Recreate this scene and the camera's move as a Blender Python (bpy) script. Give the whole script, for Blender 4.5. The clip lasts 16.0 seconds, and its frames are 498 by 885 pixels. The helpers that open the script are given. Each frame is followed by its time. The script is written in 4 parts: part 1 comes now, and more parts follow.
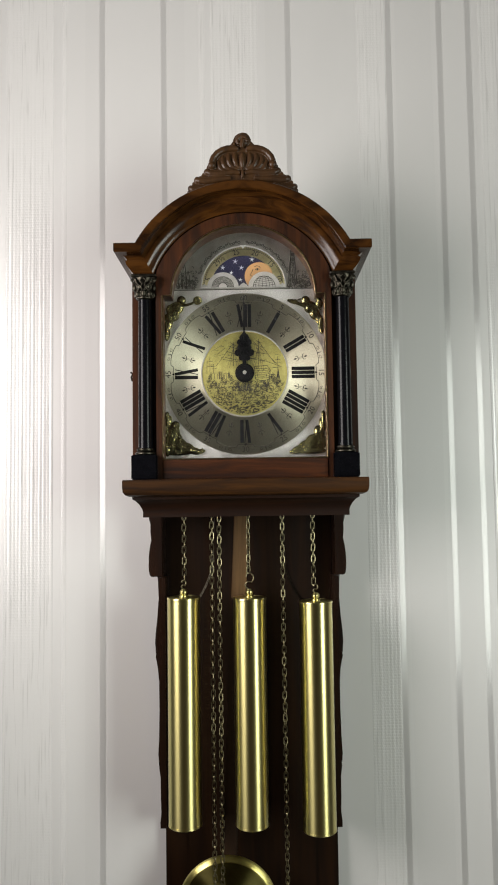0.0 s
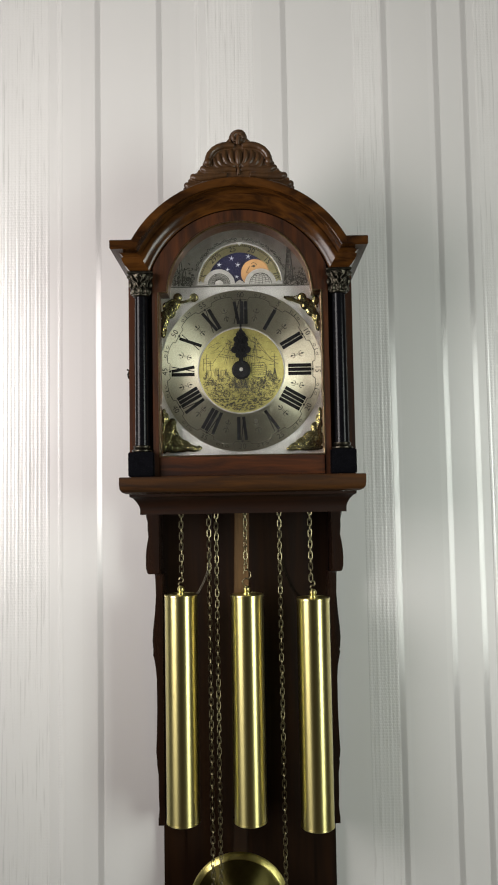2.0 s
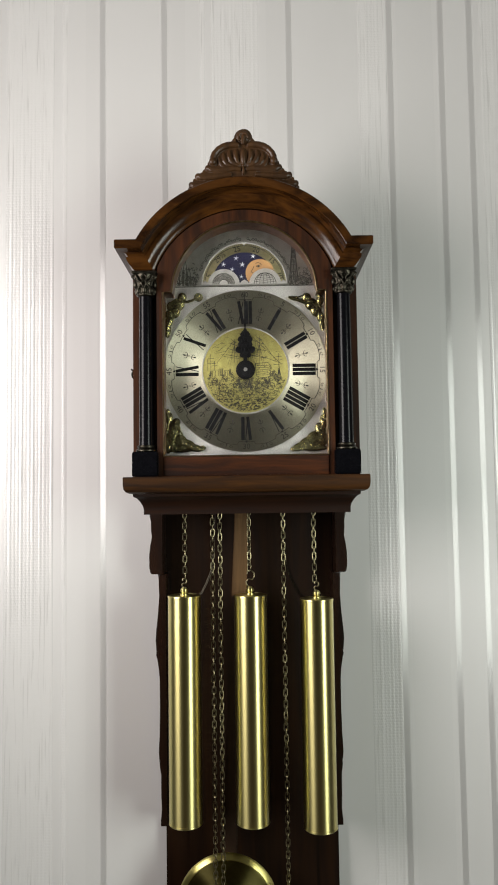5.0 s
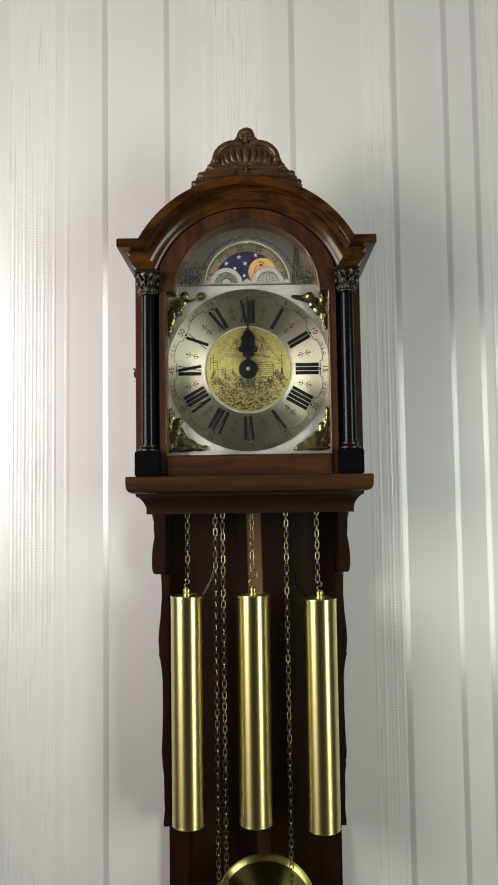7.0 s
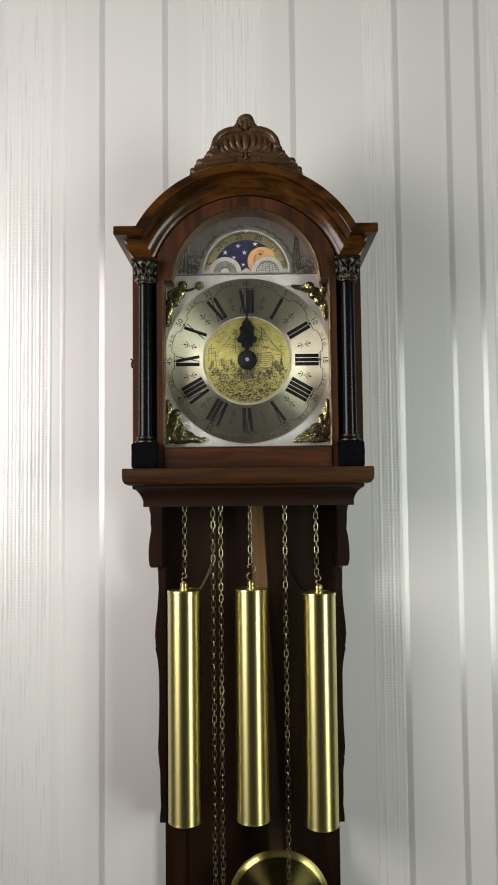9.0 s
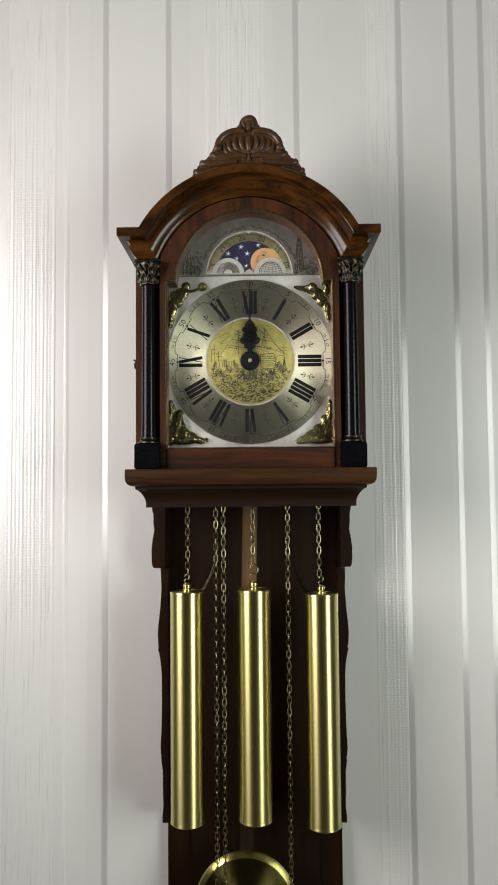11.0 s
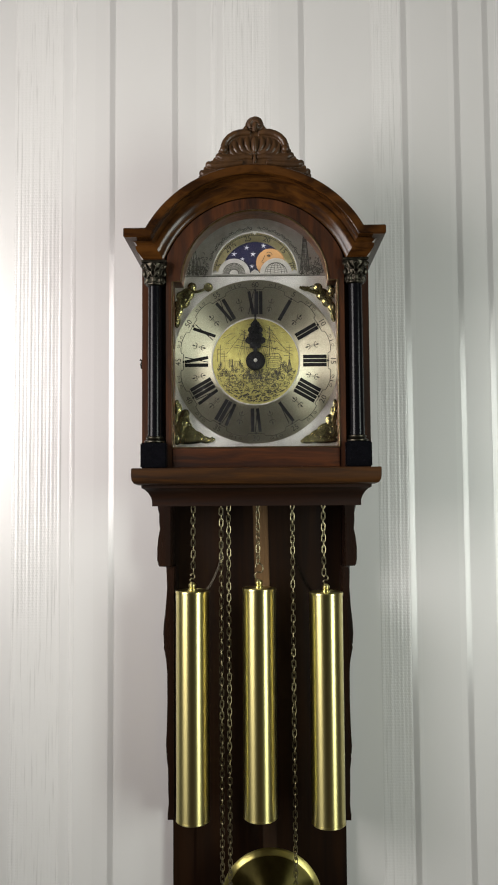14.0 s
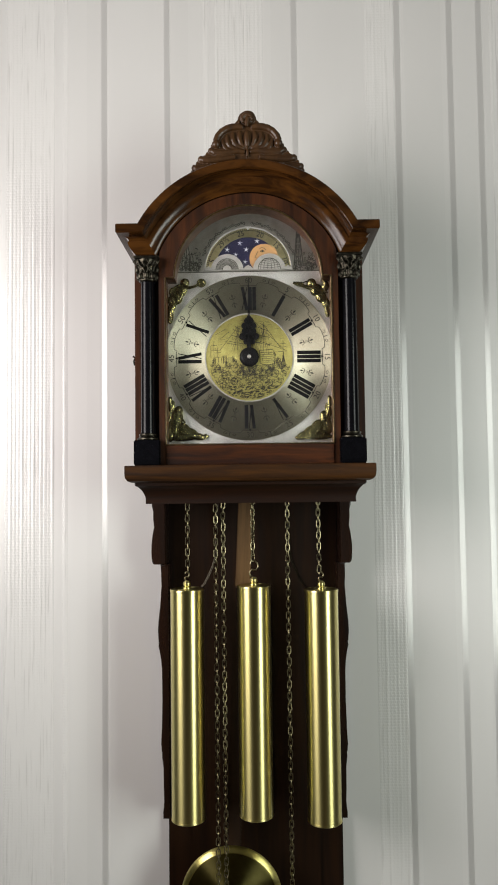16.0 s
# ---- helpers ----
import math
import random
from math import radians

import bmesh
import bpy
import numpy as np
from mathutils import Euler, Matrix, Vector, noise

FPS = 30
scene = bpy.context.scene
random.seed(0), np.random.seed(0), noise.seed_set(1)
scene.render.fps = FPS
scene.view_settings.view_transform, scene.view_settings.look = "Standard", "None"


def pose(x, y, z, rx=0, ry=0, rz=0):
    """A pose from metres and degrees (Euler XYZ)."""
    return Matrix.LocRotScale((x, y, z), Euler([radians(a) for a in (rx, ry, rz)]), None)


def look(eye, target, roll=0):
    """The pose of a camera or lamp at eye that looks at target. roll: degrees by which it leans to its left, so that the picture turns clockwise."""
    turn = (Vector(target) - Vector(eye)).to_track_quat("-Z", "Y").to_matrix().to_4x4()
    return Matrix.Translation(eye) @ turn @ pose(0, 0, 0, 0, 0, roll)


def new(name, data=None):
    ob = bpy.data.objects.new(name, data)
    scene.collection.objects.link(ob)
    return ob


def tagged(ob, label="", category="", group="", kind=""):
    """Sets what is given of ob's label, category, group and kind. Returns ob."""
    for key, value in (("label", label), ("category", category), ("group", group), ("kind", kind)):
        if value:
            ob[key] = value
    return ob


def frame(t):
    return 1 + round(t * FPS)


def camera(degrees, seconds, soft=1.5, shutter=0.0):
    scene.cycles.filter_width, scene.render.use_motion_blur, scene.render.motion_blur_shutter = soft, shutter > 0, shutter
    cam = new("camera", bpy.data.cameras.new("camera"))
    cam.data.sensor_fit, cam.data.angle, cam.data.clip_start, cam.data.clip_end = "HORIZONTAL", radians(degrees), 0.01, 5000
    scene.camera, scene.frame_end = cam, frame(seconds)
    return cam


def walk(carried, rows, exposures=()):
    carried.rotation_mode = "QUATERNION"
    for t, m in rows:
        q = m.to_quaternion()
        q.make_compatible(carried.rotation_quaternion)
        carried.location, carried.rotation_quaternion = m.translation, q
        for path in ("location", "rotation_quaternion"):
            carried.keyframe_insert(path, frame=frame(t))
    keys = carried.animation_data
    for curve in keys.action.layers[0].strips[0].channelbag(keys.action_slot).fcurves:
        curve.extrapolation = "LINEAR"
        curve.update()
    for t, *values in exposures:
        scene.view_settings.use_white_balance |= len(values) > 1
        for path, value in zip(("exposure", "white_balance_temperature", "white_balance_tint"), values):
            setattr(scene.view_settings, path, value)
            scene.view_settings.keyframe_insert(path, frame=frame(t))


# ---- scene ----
cam = camera(36.0, 16.0, 1.85)

PATH = [
    (0, (0.017, -1.135, 1.541), (-0.008, 0.86, 1.674), -0.8),
    (0.5, (0.017, -1.137, 1.541), (-0.011, 0.858, 1.674), -0.8),
    (1, (0.013, -1.14, 1.542), (-0.011, 0.855, 1.673), -0.8),
    (1.5, (0.018, -1.14, 1.543), (-0.009, 0.855, 1.672), -0.9),
    (2, (0.016, -1.135, 1.539), (0.001, 0.861, 1.668), -1.0),
    (2.5, (0.017, -1.13, 1.538), (-0.005, 0.865, 1.664), -0.8),
    (3, (0.013, -1.127, 1.54), (-0.001, 0.87, 1.664), -0.8),
    (3.5, (0.019, -1.128, 1.541), (-0.003, 0.868, 1.665), -0.9),
    (4, (0.018, -1.135, 1.54), (-0.004, 0.86, 1.672), -0.8),
    (6.5, (0.012, -1.129, 1.538), (-0.014, 0.867, 1.667), -0.8),
    (7, (0.014, -1.13, 1.539), (-0.015, 0.865, 1.668), -0.8),
    (7.5, (0.014, -1.13, 1.54), (-0.005, 0.866, 1.667), -0.8),
    (8, (0.011, -1.124, 1.539), (0.002, 0.872, 1.663), -0.8),
    (8.5, (0.017, -1.12, 1.537), (-0.007, 0.876, 1.661), -0.7),
    (9, (0.011, -1.115, 1.536), (-0.009, 0.882, 1.652), -0.6),
    (11.5, (0.014, -1.117, 1.537), (-0.02, 0.88, 1.655), -0.5),
    (12, (0.009, -1.118, 1.538), (-0.017, 0.879, 1.657), -0.6),
    (12.5, (0.012, -1.115, 1.536), (-0.023, 0.881, 1.655), -0.5),
    (13, (0.014, -1.114, 1.533), (-0.026, 0.882, 1.651), -0.4),
    (13.5, (0.01, -1.116, 1.535), (-0.025, 0.88, 1.647), -0.5),
    (14, (0.012, -1.122, 1.535), (-0.031, 0.874, 1.653), -0.4),
    (14.5, (0.013, -1.124, 1.537), (-0.024, 0.872, 1.655), -0.5),
    (15, (0.01, -1.117, 1.535), (-0.019, 0.879, 1.651), -0.6),
    (15.5, (0.01, -1.117, 1.533), (-0.02, 0.88, 1.646), -0.7),
    (16, (0.014, -1.116, 1.535), (-0.018, 0.881, 1.645), -0.7),
]
walk(cam, [(t, look(eye, target, roll)) for t, eye, target, roll in PATH])

# ---- world and lights ----
world = bpy.data.worlds.new("sky")
scene.world = world
world.use_nodes = True
wn = world.node_tree
sky = wn.nodes.new("ShaderNodeTexSky")
sky.sky_type, sky.sun_disc = "NISHITA", False
sky.sun_elevation, sky.sun_rotation = radians(35), radians(200)
wn.nodes["Background"].inputs["Strength"].default_value = 0.05
wn.links.new(sky.outputs["Color"], wn.nodes["Background"].inputs["Color"])


def window_light(name, eye, target, wide, high, watts, colour):
    lamp = bpy.data.lights.new(name, "AREA")
    lamp.shape, lamp.size, lamp.size_y = "RECTANGLE", wide, high
    lamp.energy, lamp.color = watts, colour
    ob = new(name, lamp)
    ob.matrix_world = look(eye, target)
    return ob


ROOM_W, ROOM_E, ROOM_S, ROOM_H = -0.85, 1.25, -3.2, 2.65
WIN_W = (-1.26, -0.48, 1.42, 2.18)      # y0, y1, z0, z1 of the window in the west wall
WIN_E = (-1.90, -1.12, 0.90, 2.08)      # of the window in the east wall
window_light("window_light_west", (ROOM_W - 0.06, -0.87, 1.80), (0, -0.87, 1.80), 0.74, 0.72, 27.5, (1.0, 0.932, 0.915))
window_light("window_light_east", (ROOM_E + 0.05, -1.51, 1.49), (0, -1.51, 1.49), 0.74, 1.14, 40.0, (0.935, 1.0, 0.93))
scene.view_settings.exposure = -0.17


# ---- materials ----
def nodes_of(name):
    m = bpy.data.materials.new(name)
    m.use_nodes = True
    t = m.node_tree
    return m, t, t.nodes["Principled BSDF"]


def ramp(t, fac, stops):
    r = t.nodes.new("ShaderNodeValToRGB")
    el = r.color_ramp.elements
    while len(el) < len(stops):
        el.new(0.5)
    for e, (p, c) in zip(el, stops):
        e.position, e.color = p, (*c, 1)
    t.links.new(fac, r.inputs["Fac"])
    return r.outputs["Color"]


def noise_tex(t, scale, stretch=(1, 1, 1), detail=4.0, rough=0.55, distortion=0.0):
    co = t.nodes.new("ShaderNodeTexCoord")
    mp = t.nodes.new("ShaderNodeMapping")
    mp.inputs["Scale"].default_value = stretch
    n = t.nodes.new("ShaderNodeTexNoise")
    n.inputs["Scale"].default_value, n.inputs["Detail"].default_value = scale, detail
    n.inputs["Roughness"].default_value, n.inputs["Distortion"].default_value = rough, distortion
    t.links.new(co.outputs["Object"], mp.inputs["Vector"])
    t.links.new(mp.outputs["Vector"], n.inputs["Vector"])
    return n.outputs["Fac"]


def bump(t, bsdf, height, strength, distance):
    b = t.nodes.new("ShaderNodeBump")
    b.inputs["Strength"].default_value, b.inputs["Distance"].default_value = strength, distance
    t.links.new(height, b.inputs["Height"])
    t.links.new(b.outputs["Normal"], bsdf.inputs["Normal"])


def mixed(t, a, b, fac, mode="MIX"):
    m = t.nodes.new("ShaderNodeMix")
    m.data_type, m.blend_type = "RGBA", mode
    if isinstance(fac, float):
        m.inputs["Factor"].default_value = fac
    else:
        t.links.new(fac, m.inputs["Factor"])
    for sock, v in ((m.inputs["A"], a), (m.inputs["B"], b)):
        if isinstance(v, tuple):
            sock.default_value = (*v, 1)
        else:
            t.links.new(v, sock)
    return m.outputs["Result"]


def wood(name, dark, light, stretch=(1, 1, 0.08), scale=90.0, rough=0.36, coat=0.06, spec=0.28, figured=0.45):
    m, t, b = nodes_of(name)
    grain = noise_tex(t, scale, stretch, 6.0, 0.6, 0.6)
    figure = noise_tex(t, scale * 0.12, stretch, 3.0, 0.5, 1.5)
    pores = noise_tex(t, scale * 6, stretch, 2.0)
    base = ramp(t, grain, [(0.40, dark), (0.62, light)])
    fig = ramp(t, figure, [(0.36, tuple(0.5 * c for c in dark)), (0.64, light)])
    t.links.new(mixed(t, base, fig, figured), b.inputs["Base Color"])
    t.links.new(ramp(t, grain, [(0.2, (rough + 0.12,) * 3), (0.8, (rough - 0.06,) * 3)]), b.inputs["Roughness"])
    b.inputs["Coat Weight"].default_value, b.inputs["Coat Roughness"].default_value = coat, 0.18
    b.inputs["Specular IOR Level"].default_value = spec
    bump(t, b, pores, 0.12, 0.0006)
    return m


def metal(name, dark, light, rough, scale=200.0, stretch=(1, 1, 1), aniso=0.0, axis="", bumps=0.05, metallic=1.0, polished=False):
    m, t, b = nodes_of(name)
    n = noise_tex(t, scale, stretch, 4.0)
    b.inputs["Metallic"].default_value = metallic
    if not polished:
        t.links.new(ramp(t, n, [(0.3, dark), (0.7, light)]), b.inputs["Base Color"])
    else:
        b.inputs["Base Color"].default_value = (*light, 1)
    wear = 0.04 if aniso else 0.18
    b.inputs["Roughness"].default_value = rough
    if not polished:
        t.links.new(ramp(t, noise_tex(t, scale * 0.2, stretch, 3.0), [(0.3, (rough * (1 - wear),) * 3), (0.75, (rough * (1 + wear),) * 3)]), b.inputs["Roughness"])
    if aniso:
        b.inputs["Anisotropic"].default_value = aniso
        tg = t.nodes.new("ShaderNodeTangent")
        tg.direction_type, tg.axis = "RADIAL", axis
        t.links.new(tg.outputs["Tangent"], b.inputs["Tangent"])
        b.inputs["Anisotropic Rotation"].default_value = 0.25
    if bumps:
        bump(t, b, n, bumps, 0.0004)
    return m


def plain(name, colour, rough=0.5, metallic=0.0, coat=0.0, spread=0.12, scale=120.0):
    m, t, b = nodes_of(name)
    n = noise_tex(t, scale, (1, 1, 1), 4.0)
    t.links.new(ramp(t, n, [(0.3, tuple(c * (1 - spread) for c in colour)), (0.7, tuple(min(1, c * (1 + spread)) for c in colour))]), b.inputs["Base Color"])
    b.inputs["Roughness"].default_value, b.inputs["Metallic"].default_value = rough, metallic
    b.inputs["Coat Weight"].default_value = coat
    bump(t, b, n, 0.04, 0.0004)
    return m


WALNUT = wood("walnut", (0.009, 0.0034, 0.001), (0.058, 0.023, 0.0055), (0.08, 1, 1), 150.0)
WALNUT_ARCH = wood("walnut_burl", (0.013, 0.0048, 0.0014), (0.060, 0.0225, 0.0048), (0.12, 1, 0.3), 170.0, 0.16, 0.0, 0.24, 0.22)
MAHOGANY = wood("mahogany", (0.015, 0.0052, 0.0018), (0.066, 0.0215, 0.0072), (1, 1, 0.10), 130.0)
MAHOGANY_FLAT = wood("mahogany_rail", (0.016, 0.0052, 0.0018), (0.076, 0.0235, 0.0075), (0.12, 1, 1), 130.0)
CARVED = wood("carved_walnut", (0.022, 0.0100, 0.0038), (0.060, 0.0280, 0.0100), (1, 1, 0.3), 110.0, 0.38, 0.08)
DARKWOOD = wood("dark_stained_wood", (0.0070, 0.0031, 0.0014), (0.0185, 0.0080, 0.0032), (1, 1, 0.06), 80.0, 0.40, 0.0, 0.16)
RAILWOOD = wood("dark_walnut_rail", (0.010, 0.0044, 0.0024), (0.024, 0.0100, 0.0050), (1, 1, 0.08), 80.0, 0.26, 0.2)
# walnut with the shade under the shelf worked into the colour
BASEWOOD = wood("shaded_walnut_base", (0.006, 0.0024, 0.0012), (0.018, 0.0068, 0.003), (0.10, 1, 1))
# the rod's wood again, with the weights' shade painted into the colour
RODWOOD_SHADED = wood("pendulum_shaded_wood", (0.010, 0.0048, 0.0022), (0.020, 0.0092, 0.0040), (1, 1, 0.05), 110.0, 0.5, 0.0, 0.2)
RODWOOD = wood("pendulum_beech", (0.085, 0.046, 0.018), (0.155, 0.088, 0.036), (1, 1, 0.05), 110.0, 0.45, 0.1)
EBONY = plain("black_lacquer", (0.003, 0.003, 0.004), 0.20, 0.0, 0.0, 0.2)
EBONY.node_tree.nodes["Principled BSDF"].inputs["Specular IOR Level"].default_value = 0.13
BRONZE = metal("antique_bronze", (0.020, 0.018, 0.0135), (0.058, 0.052, 0.039), 0.40, 260.0)
GILT = metal("gilt_brass", (0.050, 0.044, 0.018), (0.27, 0.238, 0.108), 0.25, 450.0, (1, 1, 1), 0.0, "", 1.0)
BRASS = metal("turned_brass", (0.64, 0.57, 0.23), (0.66, 0.59, 0.25), 0.34, 30.0, (1, 1, 1), 0.82, "Z", 0.0, 1.0, True)
BRASS_BOB = metal("spun_brass", (0.50, 0.44, 0.14), (0.60, 0.53, 0.19), 0.34, 60.0, (1, 1, 1), 0.93, "Y", 0.0)
# darker copy of the bob's brass: the dish's dark reflection as colour
DISHBRASS = metal("dark_reflecting_brass", (0.13, 0.112, 0.035), (0.20, 0.175, 0.058), 0.30, 60.0, (1, 1, 1), 0.95, "Y", 0.0)
CHAINBRASS = metal("chain_brass", (0.13, 0.11, 0.06), (0.30, 0.26, 0.155), 0.33, 300.0)
RINGSILVER = metal("brushed_silver", (0.36, 0.345, 0.255), (0.44, 0.42, 0.315), 0.41, 500.0, (1, 1, 1), 0.98, "Y", 0.0)
PLATESILVER = metal("silvered_plate", (0.64, 0.63, 0.59), (0.74, 0.73, 0.69), 0.37, 90.0, (1, 1, 1), 0.0, "", 0.02, 0.96)
HUMPSILVER = metal("grey_silver", (0.28, 0.275, 0.25), (0.36, 0.35, 0.325), 0.40, 90.0, (1, 1, 1), 0.0, "", 0.02, 0.6)
DATEBRASS = metal("dull_brass", (0.28, 0.25, 0.13), (0.38, 0.34, 0.185), 0.36, 160.0, (1, 1, 1), 0.5, "Y", 0.0)
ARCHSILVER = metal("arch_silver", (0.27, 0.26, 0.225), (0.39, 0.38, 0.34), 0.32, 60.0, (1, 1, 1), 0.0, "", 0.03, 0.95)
DISCBRASS = metal("engraved_brass", (0.355, 0.318, 0.105), (0.47, 0.425, 0.15), 0.42, 160.0, (1, 1, 1), 0.4, "Y", 0.05)
FAINT = plain("faint_etching", (0.028, 0.026, 0.018), 0.8, 0.0, 0.0, 0.3)
ENGRAVED = plain("engraved_line", (0.020, 0.017, 0.006), 0.7, 0.0, 0.0, 0.3)
INK = plain("black_enamel", (0.0032, 0.0032, 0.0036), 0.6, 0.0, 0.0, 0.2)
INK.node_tree.nodes["Principled BSDF"].inputs["Specular IOR Level"].default_value = 0.08
ETCH = plain("etched_line", (0.018, 0.016, 0.009), 0.75, 0.0, 0.0, 0.3)
NAVY = plain("navy_enamel", (0.0055, 0.0055, 0.022), 0.35, 0.0, 0.3, 0.25, 60.0)
MOONPAINT = plain("moon_enamel", (0.27, 0.150, 0.058), 0.4, 0.0, 0.2, 0.12, 40.0)
STARWHITE = plain("star_enamel", (0.42, 0.43, 0.44), 0.4)
BEAD = metal("bead_brass", (0.12, 0.084, 0.042), (0.24, 0.175, 0.09), 0.35, 200.0)


def pane_glass():
    m, t, b = nodes_of("pane_glass")
    b.inputs["Transmission Weight"].default_value, b.inputs["Roughness"].default_value = 1.0, 0.0
    b.inputs["IOR"].default_value, b.inputs["Base Color"].default_value = 1.45, (1, 1, 1, 1)
    return m


GLASS = pane_glass()


def wallpaper(name, colour, rough, mottling=0.04, specular=0.5, pearl=0.12):
    m, t, b = nodes_of(name)
    big = noise_tex(t, 6.0, (1, 1, 0.35), 3.0)
    fine = noise_tex(t, 700.0, (1, 1, 0.25), 3.0)
    t.links.new(ramp(t, big, [(0.3, tuple(c * (1 - mottling) for c in colour)), (0.7, colour)]), b.inputs["Base Color"])
    t.links.new(ramp(t, big, [(0.3, (rough * 1.1,) * 3), (0.7, (rough * 0.92,) * 3)]), b.inputs["Roughness"])
    b.inputs["Specular IOR Level"].default_value, b.inputs["Metallic"].default_value = specular, pearl
    bump(t, b, fine, 0.08, 0.0002)
    return m


def woven_band():
    """Raised vinyl weave: upright threads some 5 mm apart, crossed by fine uneven ribs."""
    m, t, b = nodes_of("wallpaper_weave")
    co = t.nodes.new("ShaderNodeTexCoord")
    warp = t.nodes.new("ShaderNodeTexNoise")
    warp.inputs["Scale"].default_value, warp.inputs["Detail"].default_value = 45.0, 2.0
    t.links.new(co.outputs["Object"], warp.inputs["Vector"])
    add = t.nodes.new("ShaderNodeVectorMath")
    add.operation = "MULTIPLY_ADD"
    add.inputs[1].default_value = (0.0024, 0.0, 0.0052)
    t.links.new(warp.outputs["Color"], add.inputs[0])
    t.links.new(co.outputs["Object"], add.inputs[2])
    turn = t.nodes.new("ShaderNodeMapping")
    turn.inputs["Rotation"].default_value = (radians(-90), 0, 0)
    t.links.new(add.outputs["Vector"], turn.inputs["Vector"])
    brick = t.nodes.new("ShaderNodeTexBrick")
    brick.offset = 0.35
    for key, v in (("Scale", 1.0), ("Mortar Size", 0.00060), ("Mortar Smooth", 1.0), ("Brick Width", 0.0058), ("Row Height", 0.0040)):
        brick.inputs[key].default_value = v
    brick.inputs["Color1"].default_value = brick.inputs["Color2"].default_value = (1, 1, 1, 1)
    brick.inputs["Mortar"].default_value = (0, 0, 0, 1)
    t.links.new(turn.outputs["Vector"], brick.inputs["Vector"])
    dash = noise_tex(t, 300.0, (1, 1, 0.035), 2.0, 0.5)
    worn = noise_tex(t, 16.0, (1, 1, 0.5), 2.0, 0.5)
    streaks = ramp(t, dash, [(0.34, (0.54, 0.53, 0.51)), (0.43, (0.74, 0.73, 0.71))])
    t.links.new(mixed(t, (0.72, 0.71, 0.69), streaks, worn), b.inputs["Base Color"])
    h = mixed(t, mixed(t, brick.outputs["Color"], (0.8, 0.8, 0.8), worn), dash, 0.45)
    b.inputs["Metallic"].default_value = 0.10
    b.inputs["Roughness"].default_value, b.inputs["Specular IOR Level"].default_value = 0.27, 0.9
    bump(t, b, h, 0.36, 0.0007)
    return m


PAPER = wallpaper("satin_wallpaper", (0.71, 0.70, 0.68), 0.37, 0.04, 0.9)
PAPER_DULL = wallpaper("silk_wallpaper", (0.69, 0.68, 0.66), 0.39, 0.04, 0.9)


def foil():
    """Flat pearly foil, finely lined upright, so that it throws light sideways."""
    m = wallpaper("pearl_stripe", (0.78, 0.77, 0.75), 0.36, 0.03, 0.9)
    t = m.node_tree
    b = t.nodes["Principled BSDF"]
    b.inputs["Metallic"].default_value, b.inputs["Anisotropic"].default_value = 0.43, 0.96
    across = t.nodes.new("ShaderNodeCombineXYZ")
    across.inputs["X"].default_value = 1.0
    t.links.new(across.outputs["Vector"], b.inputs["Tangent"])
    return m


STRIPE = foil()
WEAVE = woven_band()
ROOMPAINT = plain("room_paint", (0.035, 0.032, 0.028), 0.8, 0.0, 0.0, 0.05, 4.0)
CEILING = plain("ceiling_paint", (0.10, 0.095, 0.09), 0.9, 0.0, 0.0, 0.04, 4.0)
WHITEPAINT = plain("white_gloss_paint", (0.75, 0.74, 0.72), 0.4)
FLOORWOOD = wood("oak_floor", (0.05, 0.028, 0.014), (0.10, 0.058, 0.03), (1, 0.06, 1), 30.0, 0.45, 0.0)


# ---- mesh helpers ----
def finish(name, bm, material, smooth=35):
    bmesh.ops.recalc_face_normals(bm, faces=bm.faces)
    me = bpy.data.meshes.new(name)
    bm.to_mesh(me)
    bm.free()
    me.materials.append(material)
    if smooth:
        me.polygons.foreach_set("use_smooth", [True] * len(me.polygons))
        me.set_sharp_from_angle(angle=radians(smooth))
    return me


def origin_of(ob):
    """Where the origin of a thing or part lies in the room, before anything turns."""
    o = Vector((0, 0, 0))
    while ob:
        o += ob.location
        ob = ob.parent
    return o


def part(name, bm, material, parent, label="", smooth=35):
    """One mesh under a thing or a part; the bmesh is given in room coordinates."""
    bmesh.ops.translate(bm, verts=bm.verts, vec=-origin_of(parent))
    ob = new(name, finish(name, bm, material, smooth))
    ob.parent = parent
    return tagged(ob, label)


def cast(ob, voxel, rounds=2):
    """Melts overlapping lumps into one carved or cast surface."""
    r = ob.modifiers.new("cast", "REMESH")
    r.mode, r.voxel_size, r.use_smooth_shade = "VOXEL", voxel, True
    if rounds:
        k = ob.modifiers.new("soften", "SMOOTH")
        k.factor, k.iterations = 0.5, rounds
    return ob


def shared(name, me, parent, m):
    """A further object on a mesh that is already made; m is in the parent's space."""
    ob = new(name, me)
    ob.parent = parent
    ob.matrix_basis = m
    return ob


def thing(name, at, label, category, group="", kind=""):
    ob = new(name)
    ob.location = at
    ob.empty_display_size = 0.02
    return tagged(ob, label, category, group, kind)


def box(bm, x0, x1, y0, y1, z0, z1, bevel=0.0):
    made = bmesh.ops.create_cube(bm, size=1, matrix=Matrix.LocRotScale(((x0 + x1) / 2, (y0 + y1) / 2, (z0 + z1) / 2), None, (abs(x1 - x0), abs(y1 - y0), abs(z1 - z0))))
    if bevel:
        edges = {e for v in made["verts"] for e in v.link_edges}
        bmesh.ops.bevel(bm, geom=list(edges), offset=bevel, segments=2, affect="EDGES")
    return bm


def boxed(*a):
    return box(bmesh.new(), *a)


